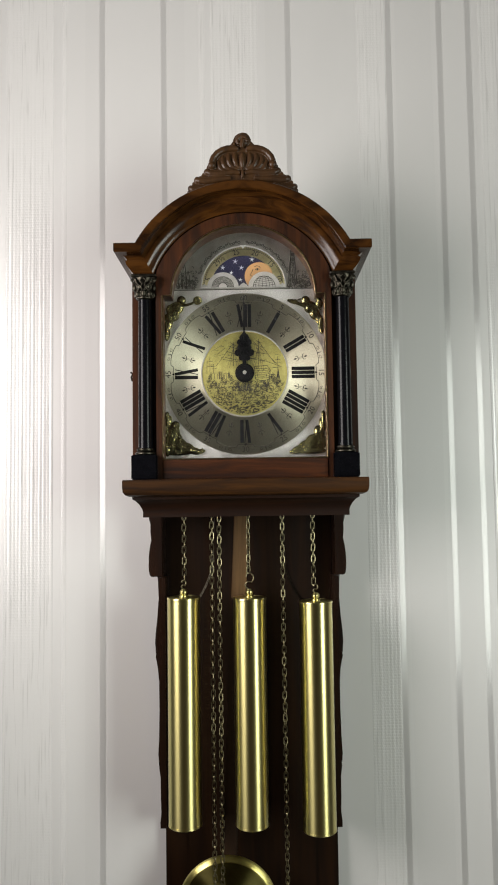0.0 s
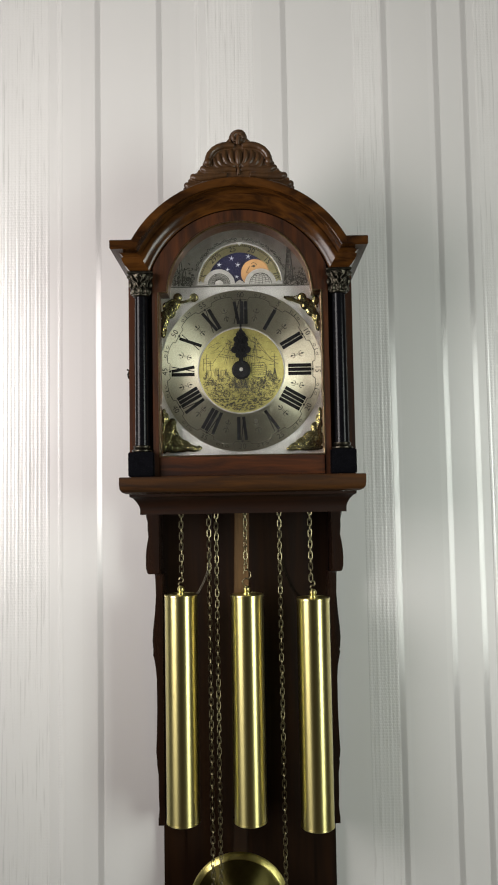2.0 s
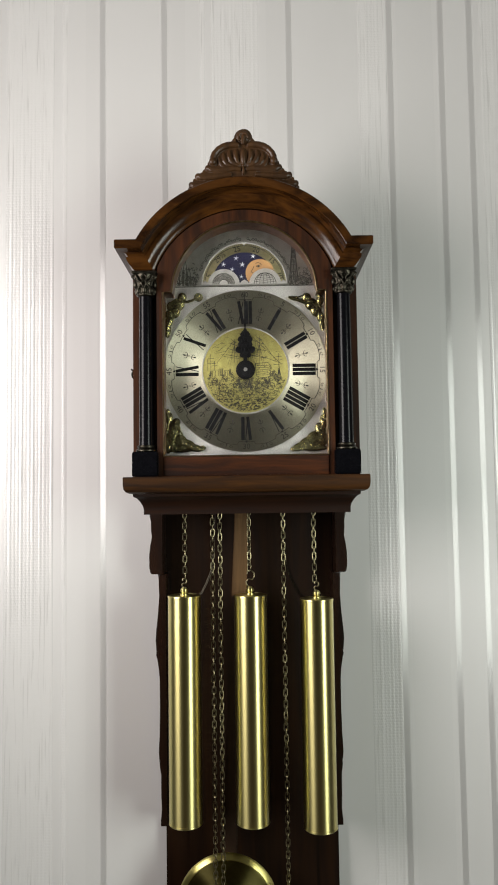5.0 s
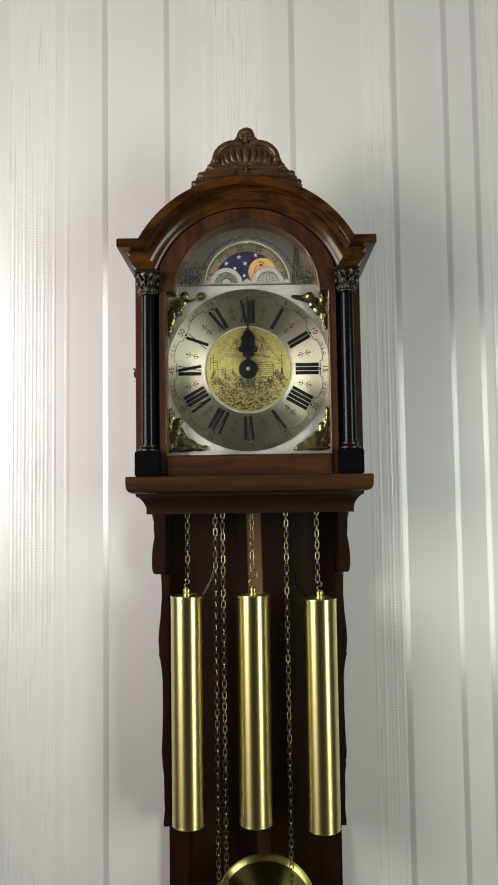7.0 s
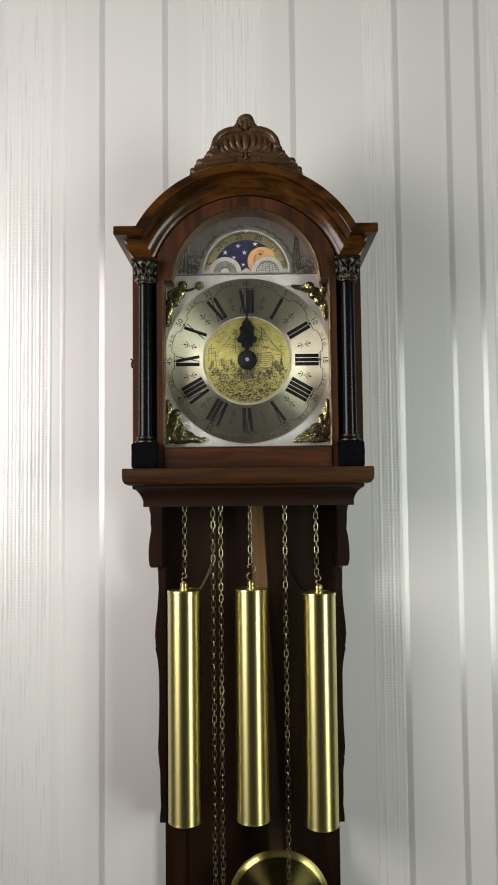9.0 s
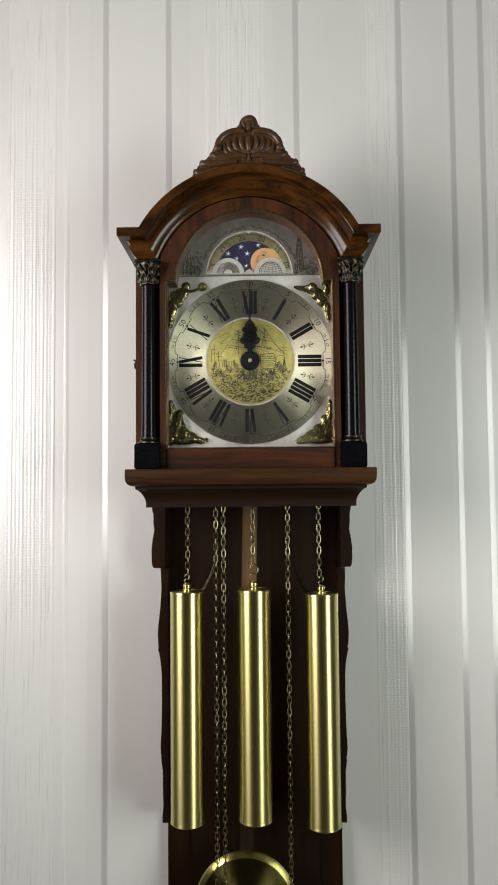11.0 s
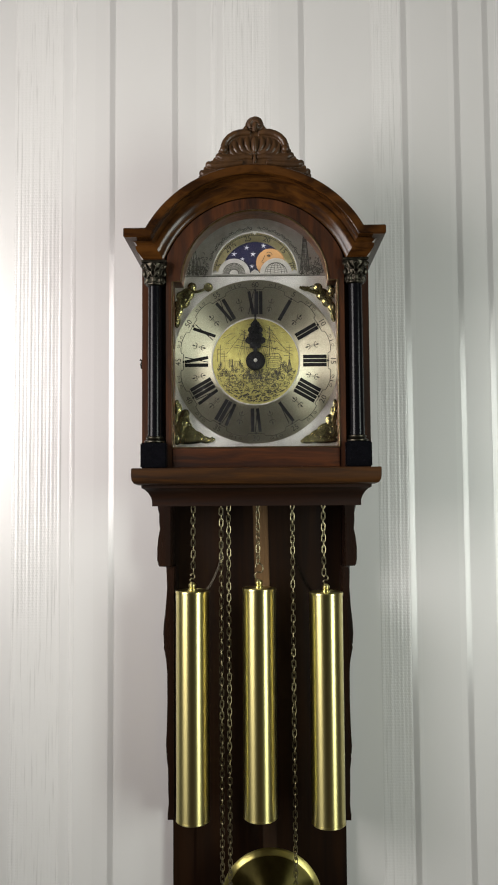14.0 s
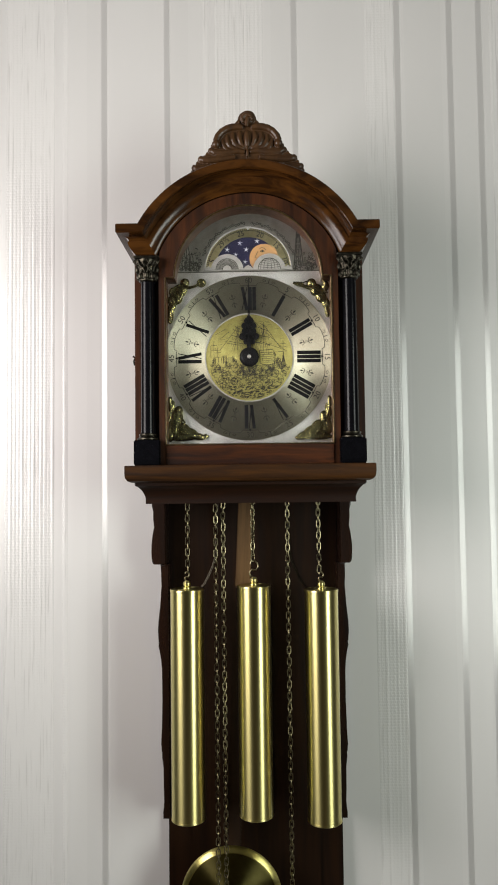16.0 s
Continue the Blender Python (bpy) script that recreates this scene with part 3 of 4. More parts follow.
# ---- the carved crest ----
def crest():
    cx, y = 0.0012, -0.1640
    half = [(0.0000, 2.0106), (0.0050, 2.0098), (0.0090, 2.0066), (0.0115, 2.0015), (0.0112, 1.9958), (0.0132, 1.9932), (0.0190, 1.9928), (0.0260, 1.9908), (0.0330, 1.9868), (0.0392, 1.9806), (0.0432, 1.9722), (0.0438, 1.9645), (0.0466, 1.9632), (0.0490, 1.9602), (0.0494, 1.9556), (0.0540, 1.9548), (0.0590, 1.9526), (0.0620, 1.9482), (0.0622, 1.9438), (0.0662, 1.9420), (0.0690, 1.9382), (0.0704, 1.9330), (0.0706, 1.9285)]
    foot = [(x, ZC + math.sqrt((RO - 0.003) ** 2 - x * x)) for x in (0.062, 0.045, 0.022, 0.0)]
    pts = half + foot
    bm = prism(bmesh.new(), [(cx + x, z) for x, z in pts + [(-x, z) for x, z in pts[-2:0:-1]]], y, -0.1520, 0.0020)

    def run(s, pts, radii, out=0.0):
        tube(bm, [(cx + s * a, y - out, b) for a, b in pts], radii, 10)

    # the knob: a bud wrapped by a turned-over leaf
    blob(bm, (cx + 0.0010, y, 2.0005), (0.0098, 0.0046, 0.0092), 0, 16, 12)
    run(1, [(-0.0050, 1.9925), (-0.0062, 1.9985), (-0.0022, 2.0035), (0.0040, 2.0020), (0.0070, 1.9960)], [0.0018, 0.0024, 0.0026, 0.0026, 0.0016], 0.0036)
    run(1, [(-0.0006, 1.9880), (0.0000, 1.9940), (0.0014, 1.9985), (0.0048, 1.9990)], [0.0022, 0.0030, 0.0030, 0.0014], 0.0040)
    run(1, [(-0.0095, 1.9920), (-0.0100, 1.9960)], [0.0012, 0.0014], 0.0010)
    # the tall bud in the middle of the fan
    blob(bm, (cx, y - 0.0008, 1.9728), (0.0042, 0.0046, 0.0112), 0, 14, 12)
    run(1, [(0.0, 1.9500), (0.0, 1.9560), (0.0, 1.9610)], [0.0016, 0.0020, 0.0008], 0.0020)
    for s in (-1, 1):
        # broad scroll that ends in a ball
        run(s, [(0.0050, 1.9878), (0.0115, 1.9890), (0.0190, 1.9886), (0.0256, 1.9866), (0.0318, 1.9828), (0.0366, 1.9772), (0.0390, 1.9706)], [0.0030, 0.0042, 0.0044, 0.0044, 0.0044, 0.0044, 0.0044], 0.0006)
        blob(bm, (cx + s * 0.0388, y - 0.0018, 1.9666), (0.0052, 0.0048, 0.0052), 0, 14, 10)
        # the petals of the fan, each bowed outwards
        for (x0, z0), (x1, z1), bow in (((0.0034, 1.9626), (0.0088, 1.9832), 0.0034), ((0.0048, 1.9618), (0.0172, 1.9820), 0.0062), ((0.0070, 1.9610), (0.0250, 1.9786), 0.0080), ((0.0100, 1.9602), (0.0312, 1.9730), 0.0084)):
            d = Vector((x1 - x0, z1 - z0)).normalized()
            run(s, [(x0 + (x1 - x0) * q + d.y * bow * math.sin(math.pi * q), z0 + (z1 - z0) * q - d.x * bow * math.sin(math.pi * q)) for q in (0, 0.17, 0.33, 0.5, 0.67, 0.83, 1.0)], [0.0009, 0.0020, 0.0030, 0.0035, 0.0035, 0.0029, 0.0015], 0.0002)
        # three tiers of leaves that curl up at their ends
        for tier in ([(0.0030, 1.9566), (0.0120, 1.9582), (0.0220, 1.9566), (0.0320, 1.9556), (0.0410, 1.9568), (0.0452, 1.9592)], [(0.0150, 1.9502), (0.0260, 1.9488), (0.0370, 1.9476), (0.0470, 1.9466), (0.0545, 1.9474), (0.0575, 1.9490)],
                     [(0.0400, 1.9400), (0.0490, 1.9376), (0.0570, 1.9358), (0.0640, 1.9366), (0.0664, 1.9384)]):
            n = len(tier)
            run(s, tier, [0.0018 + 0.0024 * math.sin(math.pi * (0.15 + 0.6 * k / (n - 1))) for k in range(n)], 0.0002)
            run(s, [(x, z + 0.0036) for x, z in tier[1:-1]], [0.0010, 0.0018, 0.0020, 0.0012][:n - 2], 0.0012)
        for x, z, r in ((0.0452, 1.9592, 0.0044), (0.0575, 1.9486, 0.0048), (0.0660, 1.9380, 0.0042), (0.0680, 1.9325, 0.0030)):
            blob(bm, (cx + s * x, y + 0.0014, z), (r, 0.0044, r), 0, 12, 9)
    bmesh.ops.scale(bm, vec=(1.02, 1.0, 1.02), space=Matrix.Translation((-cx, 0, -1.9400)), verts=bm.verts)
    cast(part("crest", bm, CARVED, clock, "carved scrolled walnut crest", 0), 0.00055, 1)


crest()


# ---- the dial ----
DX, DZ, DY = 0.0, 1.7000, -0.1270
R_OUT, R_IN = 0.1076, 0.0575


def polar(r, deg):
    """A point of the dial at a radius and an angle clockwise from twelve."""
    return DX + r * math.sin(radians(deg)), DZ + r * math.cos(radians(deg))


def numeral_strokes(text):
    """Strokes (u0, r0, u1, r1, width) of a Roman numeral whose feet point to the dial's centre."""
    wide = {"I": 0.0054, "V": 0.0092, "X": 0.0090}
    r0, r1, out = 0.0620, 0.0925, []
    u = -sum(wide[c] for c in text) / 2
    for c in text:
        m = u + wide[c] / 2
        if c == "I":
            out.append((m, r0, m, r1, 0.0046))
        elif c == "V":
            out += [(m + 0.0008, r0, m - 0.0026, r1, 0.0040), (m + 0.0008, r0, m + 0.0038, r1, 0.0011)]
        else:
            out += [(m + 0.0028, r0, m - 0.0028, r1, 0.0040), (m - 0.0034, r0, m + 0.0034, r1, 0.0010)]
        u += wide[c]
    return out


def dial():
    plate = [(-0.1090, 1.5825), (0.1090, 1.5825), (0.1090, 1.8040)] + arc_points(0, 1.7965, 0.0985, 2, 178, 36) + [(-0.1090, 1.8040)]
    p = part("dial_plate", prism(bmesh.new(), plate, DY, DY + 0.003), PLATESILVER, clock, "silvered dial plate with engraved arch", 0)
    sheet_edge = [(-0.0975, 1.8132), (0.0975, 1.8132)] + arc_points(0, 1.7965, 0.0975, 10, 170, 32)
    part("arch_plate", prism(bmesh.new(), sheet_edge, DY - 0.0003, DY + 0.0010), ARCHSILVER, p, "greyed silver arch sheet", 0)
    rb = bmesh.new()
    annulus(rb, 0, 0, R_IN, R_OUT, -0.0014, 0.0, 128)
    ring = shared("chapter_ring", finish("chapter_ring", rb, RINGSILVER), p, Matrix.Translation((DX, DY, DZ - 1.0)))
    tagged(ring, "brushed silver chapter ring")
    part("ring_edge", annulus(bmesh.new(), DX, DZ, R_IN - 0.0010, R_IN + 0.0004, DY - 0.0020, DY - 0.0004), HUMPSILVER, p)
    db = lathe(bmesh.new(), [(R_IN - 0.0012, 0.0), (R_IN - 0.0012, 0.0008)], 0, 0, 0, 96, "Y")
    tagged(shared("centre_disc", finish("centre_disc", db, DISCBRASS), p, Matrix.Translation((DX, DY, DZ - 1.0))), "engraved brass centre with sailing ships")
    for h, text in enumerate(("XII", "I", "II", "III", "IIII", "V", "VI", "VII", "VIII", "IX", "X", "XI")):
        bm = bmesh.new()
        th = radians(30 * h)
        for u0, r0, u1, r1, w in numeral_strokes(text):
            ends = [(DX + r * math.sin(th) + u * math.cos(th), DZ + r * math.cos(th) - u * math.sin(th)) for u, r in ((u0, r0), (u1, r1))]
            slab(bm, *ends, w, w, DY - 0.0019, DY - 0.0013)
        part("numeral", bm, INK, ring, "", 0)
        # half-hour flower
        bm = bmesh.new()
        mid = 30 * h + 15
        for r0, r1, w0, w1 in ((0.0672, 0.0694, 0.0003, 0.0022), (0.0694, 0.0722, 0.0022, 0.0004), (0.0860, 0.0838, 0.0003, 0.0022), (0.0838, 0.0810, 0.0022, 0.0004)):
            slab(bm, polar(r0, mid), polar(r1, mid), w0, w1, DY - 0.0018, DY - 0.0013)
        for q in (-0.55, 0.55):
            slab(bm, polar(0.0722, mid + q), polar(0.0810, mid + q), 0.0004, 0.0004, DY - 0.0018, DY - 0.0013)
        for r in (0.0734, 0.0798):
            slab(bm, polar(r, mid - 2.0), polar(r, mid + 2.0), 0.0007, 0.0007, DY - 0.0018, DY - 0.0013)
        for s in (-1, 1):
            for r, way in ((0.0798, 1), (0.0734, -1)):
                tube(bm, [(x, DY - 0.0015, z) for x, z in (polar(r, mid + s * 0.8), polar(r + way * 0.0006, mid + s * 2.2), polar(r + way * 0.0024, mid + s * 2.7), polar(r + way * 0.0032, mid + s * 2.1))], 0.00034, 4)
        part("half_hour_mark", bm, ETCH, ring, "", 0)
        # five-minute figure and its arrow tip
        x, z = polar(0.1010, 30 * h)
        lettering(str(5 * h if h else 60), 0.0100, ETCH, ring, x, DY - 0.0016, z, 30 * h + (180 if 4 <= h <= 8 else 0))
        slab(bm2 := bmesh.new(), polar(0.0932, 30 * h), polar(0.0962, 30 * h), 0.0034, 0.0002, DY - 0.0018, DY - 0.0013)
        part("arrow_tip", bm2, INK, ring, "", 0)
    # minute track: a waved line, scrolls between the figures
    bm = bmesh.new()
    wave = []
    for k in range(360):
        q = (k % 30) / 30
        step = 0.0948 + (0.0035 if 0.22 < q < 0.78 else 0.0) + 0.0016 * max(0.0, math.sin((q - 0.22) / 0.56 * math.pi)) * (1 if 0.22 < q < 0.78 else 0)
        wave.append((polar(step, k)[0], DY - 0.0015, polar(step, k)[1]))
    tube(bm, wave, 0.00040, 4, True)
    part("minute_track", bm, ETCH, ring, "", 0)
    bm = bmesh.new()
    for h in range(12):
        for s in (-1, 1):
            c = 30 * h + 15 + s * 3.2
            pts = []
            for k in range(12):
                rr, aa = 0.0026 * (1 - k / 18), s * (0.6 + k * 0.62)
                x, z = polar(0.1028 + rr * math.cos(aa) * 0.8, c + math.degrees(rr * math.sin(aa) / 0.1028))
                pts.append((x, DY - 0.0015, z))
            tube(bm, pts, 0.00030, 4)
        slab(bm, polar(0.1005, 30 * h + 15), polar(0.1055, 30 * h + 15), 0.0014, 0.0004, DY - 0.0018, DY - 0.0013)
    tagged(part("minute_scrolls", bm, ETCH, ring, "", 0), kind="stuff")
    return p, ring


plate, ring = dial()


def ship_engraving():
    """A quay with a crowd and carts before tall ships, cut into the brass centre; x and z in millimetres from the middle."""
    rnd = random.Random(11)
    bm = bmesh.new()
    y = DY - 0.0009

    def line(pts, r):
        pts = [(x, z) for x, z in pts if x * x + z * z < 54.0 ** 2]
        if len(pts) > 1:
            tube(bm, [(DX + 0.001 * x, y, DZ + 0.001 * z) for x, z in pts], r, 4)

    def curl(x, z, size, r, squash=0.8):
        c0, bend = rnd.uniform(0, 6.3), rnd.choice((-1, 1)) * rnd.uniform(0.45, 0.95)
        line([(x + size * math.cos(c0 + bend * j), z + squash * size * math.sin(c0 + bend * j)) for j in range(6)], r)

    # the great ship behind the pointers: masts, leaning yards, stays, stern castle
    for mx, z0, z1 in ((-15, 10, 42), (4, 8, 52), (18, 6, 46)):
        line([(mx, z0), (mx + 0.6, z1)], 0.00034)
        for q, hw in ((0.30, 11), (0.55, 9), (0.78, 6), (0.92, 3.5)):
            z = z0 + (z1 - z0) * q
            line([(mx - hw, z + 2.0), (mx, z - 0.4), (mx + hw, z - 2.2)], 0.00032)
            for k in range(4):
                x = mx - hw + 2 * hw * (k + 0.5) / 4
                line([(x, z), (x + rnd.uniform(-1, 1), z - (z1 - z0) * 0.13)], 0.00017)
        for dx in (-8, -5, 5, 8):
            line([(mx + dx, z0 - 2), (mx + 0.4, z0 + (z1 - z0) * 0.72)], 0.00016)
    for a, b in (((14, 21), (47, 9)), ((4, 50), (45, 10)), ((18, 44), (40, 13)), ((-15, 40), (-38, 10)), ((-29, 19), (-10, 16)), ((-44, 30), (-30, 38)), ((-36, 26), (-26, 34))):
        line([a, b], 0.00024)
    line([(13, 9), (14, -8), (22, -10), (32, -9), (34, 4), (30, 10), (13, 9)], 0.00042)
    for z in (-6, -3.5, -1, 1.5, 4, 6.5):
        line([(14, z), (24, z - 0.7), (33, z)], 0.00028)
    for k in range(26):
        x, z = rnd.uniform(15, 33), rnd.uniform(-8, 6)
        line([(x, z), (x + rnd.uniform(-0.4, 0.4), z + rnd.uniform(1.2, 2.6))], 0.00026)
    # smaller craft at either end, houses on the quay
    for mx, z0, z1 in ((44, 4, 22), (-50, 0, 16), (-46, -2, 22), (-41, 0, 13)):
        line([(mx, z0), (mx, z1)], 0.00028)
        for q in (0.5, 0.75):
            line([(mx - 4, z0 + (z1 - z0) * q), (mx + 4, z0 + (z1 - z0) * q + 0.5)], 0.00024)
    for k in range(7):
        line([(40 + k * 1.3, -15), (44.5, 6 - abs(k - 3))], 0.00024)
    line([(37, 7), (49, 8)], 0.00034)
    for x0, x1, z0, z1 in ((-46, -34, -8, 1), (-34, -30, -8, 3), (-28, -20, -8, 0)):
        line([(x0, z0), (x0, z1), (x1, z1), (x1, z0)], 0.00032)
        for k in range(3):
            x = x0 + (x1 - x0) * (k + 0.5) / 3
            line([(x, z1 - 1), (x, z0 + 1)], 0.00026)
    # the crowd: small heads over hatched coats
    for k in range(44):
        x = rnd.uniform(-52, 46)
        z = rnd.uniform(-14, 1) if x < -10 or x > 34 else rnd.uniform(-20, -11)
        line([(x + 1.2 * math.cos(j * 1.05), z + 1.3 * math.sin(j * 1.05)) for j in range(7)], 0.00034)
        for dx in (-1.5, 0.0, 1.5):
            line([(x + dx * 0.5, z - 1.4), (x + dx * 1.2, z - 6.5)], rnd.uniform(0.00020, 0.00036))
    # cart wheels, horses and folds
    for x, z, r in ((-30, -23, 5), (-12, -19, 4.5), (4, -27, 5.5), (18, -24, 6), (33, -21, 5), (-20, -31, 4.5), (26, -33, 4)):
        line([(x + r * math.cos(j * 0.42), z + r * math.sin(j * 0.42)) for j in range(16)], 0.00034)
        for j in range(4):
            c, d = r * math.cos(j * 0.785), r * math.sin(j * 0.785)
            line([(x - c, z - d), (x + c, z + d)], 0.00018)
    for k in range(420):
        curl(rnd.uniform(-52, 52), rnd.uniform(-39, -9), rnd.uniform(1.0, 3.0), rnd.uniform(0.00016, 0.00036))
    # dark, dabbed ground at the foot, a thin sky at the top
    for k in range(330):
        x, z = rnd.uniform(-44, 44), rnd.uniform(-54, -38)
        w = rnd.uniform(0.7, 2.0)
        line([(x - w, z - 0.4), (x, z + 0.3), (x + w, z + rnd.uniform(-0.2, 0.7))], rnd.uniform(0.00034, 0.00062))
    for k in range(46):
        x, z = rnd.uniform(-46, 46), rnd.uniform(12, 50)
        line([(x - 2.5, z), (x, z + rnd.uniform(0.2, 1.0)), (x + 2.5, z + 0.4)], 0.00017)
    tagged(part("engraving", bm, ENGRAVED, plate, "dark engraved quay, crowd and tall ships", 0), kind="stuff")


ship_engraving()


def moon_dial():
    cz, y = 1.8150, DY
    sector = arc_points(0, cz, 0.0565, 0, 180, 40)
    scale = part("date_arc", ring_plate(bmesh.new(), sector, arc_points(0, cz, 0.0438, 0, 180, 40), y - 0.0012, y, False), DATEBRASS, plate, "brass lunar date arc", 0)
    part("arc_rim", tube(bmesh.new(), [(x, y - 0.0012, z) for x, z in sector], 0.0012, 6), HUMPSILVER, plate, "silver rim")
    notch = [(-0.0042, cz + 0.0576), (0.0042, cz + 0.0576), (0.0, cz + 0.0530)]
    part("pointer", prism(bmesh.new(), notch, y - 0.0022, y - 0.0005), PLATESILVER, plate, "silver pointer", 0)
    for text, a in (("5", -75), ("29\u00bd", -41), ("25", -11), ("20", 19), ("15", 49), ("10", 76)):
        lettering(text, 0.0096, ETCH, scale, 0.0488 * math.sin(radians(a)), y - 0.0015, cz + 0.0488 * math.cos(radians(a)), a)
    tube(bm3 := bmesh.new(), [(x, y - 0.0013, z) for x, z in arc_points(0, cz, 0.0526, 2, 178, 60)], 0.0003, 4)
    part("track_line", bm3, ETCH, scale, "", 0)
    bm = bmesh.new()
    for k in range(60):
        a = radians(3 + k * 174 / 59)
        slab(bm, (0.0528 * math.cos(a), cz + 0.0528 * math.sin(a)), (0.0552 * math.cos(a), cz + 0.0552 * math.sin(a)), 0.0005, 0.0004, y - 0.0016, y - 0.0011)
    part("day_marks", bm, ETCH, scale, "", 0)
    disc = part("moon_disc", prism(bmesh.new(), arc_points(0, cz, 0.0440, 0, 180, 40), y - 0.0006, y, 0), NAVY, plate, "navy blue night-sky disc with stars", 0)
    disc_edge = [(x, max(z, 1.8152)) for x, z in arc_points(0.0205, 1.8305, 0.0188, -50, 230, 48)]
    moon = part("moon", prism(bmesh.new(), disc_edge, y - 0.0016, y - 0.0004, 0.0004), MOONPAINT, disc, "painted orange full moon", 0)
    bm = bmesh.new()
    for pts in (((0.0150, 1.8432), (0.0180, 1.8446), (0.0215, 1.8434), (0.0228, 1.8410)), ((0.0158, 1.8396), (0.0186, 1.8412), (0.0214, 1.8396), (0.0190, 1.8384), (0.0158, 1.8396)), ((0.0132, 1.8400), (0.0108, 1.8350), (0.0090, 1.8318), (0.0118, 1.8304))):
        tube(bm, [(x, y - 0.0018, z) for x, z in pts], 0.00038, 4)
    blob(bm, (0.0190, y - 0.0017, 1.8398), (0.0012, 0.0003, 0.0012))
    part("moon_lines", bm, ETCH, moon, "", 0)
    for x, z, s in ((-0.0107, 1.8512, 1.1), (-0.0275, 1.8428, 1.1), (-0.0025, 1.8425, 1.1), (0.0117, 1.8535, 1.1), (-0.0162, 1.8360, 0.9), (-0.0040, 1.8262, 0.9)):
        star = [(x + (0.0036 if k % 2 == 0 else 0.0008) * s * math.sin(math.pi * k / 5 + 0.1), z + (0.0036 if k % 2 == 0 else 0.0008) * s * math.cos(math.pi * k / 5 + 0.1)) for k in range(10)]
        part("star", prism(bmesh.new(), star, y - 0.0009, y - 0.0005), STARWHITE, disc, "", 0)
    # two silvered humps that hide the waning and the new moon
    for s in (-1, 1):
        x0 = s * 0.0275
        hump = part("hump", prism(bmesh.new(), arc_points(x0, 1.8145, 0.0212, 0, 180, 28), y - 0.0042, y - 0.0008, 0.0008), HUMPSILVER, plate, "silvered hemisphere hump", 0)
        bm = bmesh.new()
        tube(bm, [(x, y - 0.0043, z) for x, z in arc_points(x0, 1.8152, 0.0145, 0, 180, 20)], 0.0004, 4)
        if s > 0:
            for q in (-0.8, -0.5, -0.15, 0.2, 0.5, 0.8):
                tube(bm, [(x0 + q * 0.0145 * math.cos(w) ** 0.7, y - 0.0043, 1.8152 + 0.0143 * math.sin(w)) for w in (0.0, 0.3, 0.6, 0.9, 1.2, 1.5)], 0.00026, 4)
            for q in (0.15, 0.35, 0.55, 0.75, 0.9):
                hw = 0.0145 * math.sqrt(1 - q * q)
                tube(bm, [(x0 - hw, y - 0.0043, 1.8152 + 0.0145 * q + 0.001), (x0, y - 0.0043, 1.8152 + 0.0145 * q - 0.0008), (x0 + hw, y - 0.0043, 1.8152 + 0.0145 * q + 0.001)], 0.00026, 4)
        else:
            for k in range(25):
                a = math.pi * (k + 0.5) / 25
                slab(bm, (x0 + 0.0065 * math.cos(a), 1.8152 + 0.0065 * math.sin(a)), (x0 + 0.0138 * math.cos(a), 1.8152 + 0.0138 * math.sin(a)), 0.0005, 0.0009, y - 0.0045, y - 0.0041)
            tube(bm, [(x, y - 0.0043, z) for x, z in arc_points(x0, 1.8152, 0.0062, 0, 180, 12)], 0.0004, 4)
        part("hump_engraving", bm, FAINT, hump, "", 0)
    for x, w, h in ((0.0, 0.0075, 0.0070), (-0.0520, 0.0055, 0.0062), (0.0520, 0.0055, 0.0062)):
        part("hump_web", prism(bmesh.new(), [(x - w, 1.8145), (x + w, 1.8145), (x + w * 0.55, 1.8145 + h * 0.62), (x + w * 0.16, 1.8145 + h * 0.86), (x, 1.8145 + h), (x - w * 0.16, 1.8145 + h * 0.86), (x - w * 0.55, 1.8145 + h * 0.62)], y - 0.0038, y - 0.0008, 0.0005), HUMPSILVER, plate, "", 0)
    part("sill_line", boxed(-0.0985, 0.0985, y - 0.0006, y + 0.001, 1.8128, 1.8136), ETCH, plate, "", 0)


moon_dial()


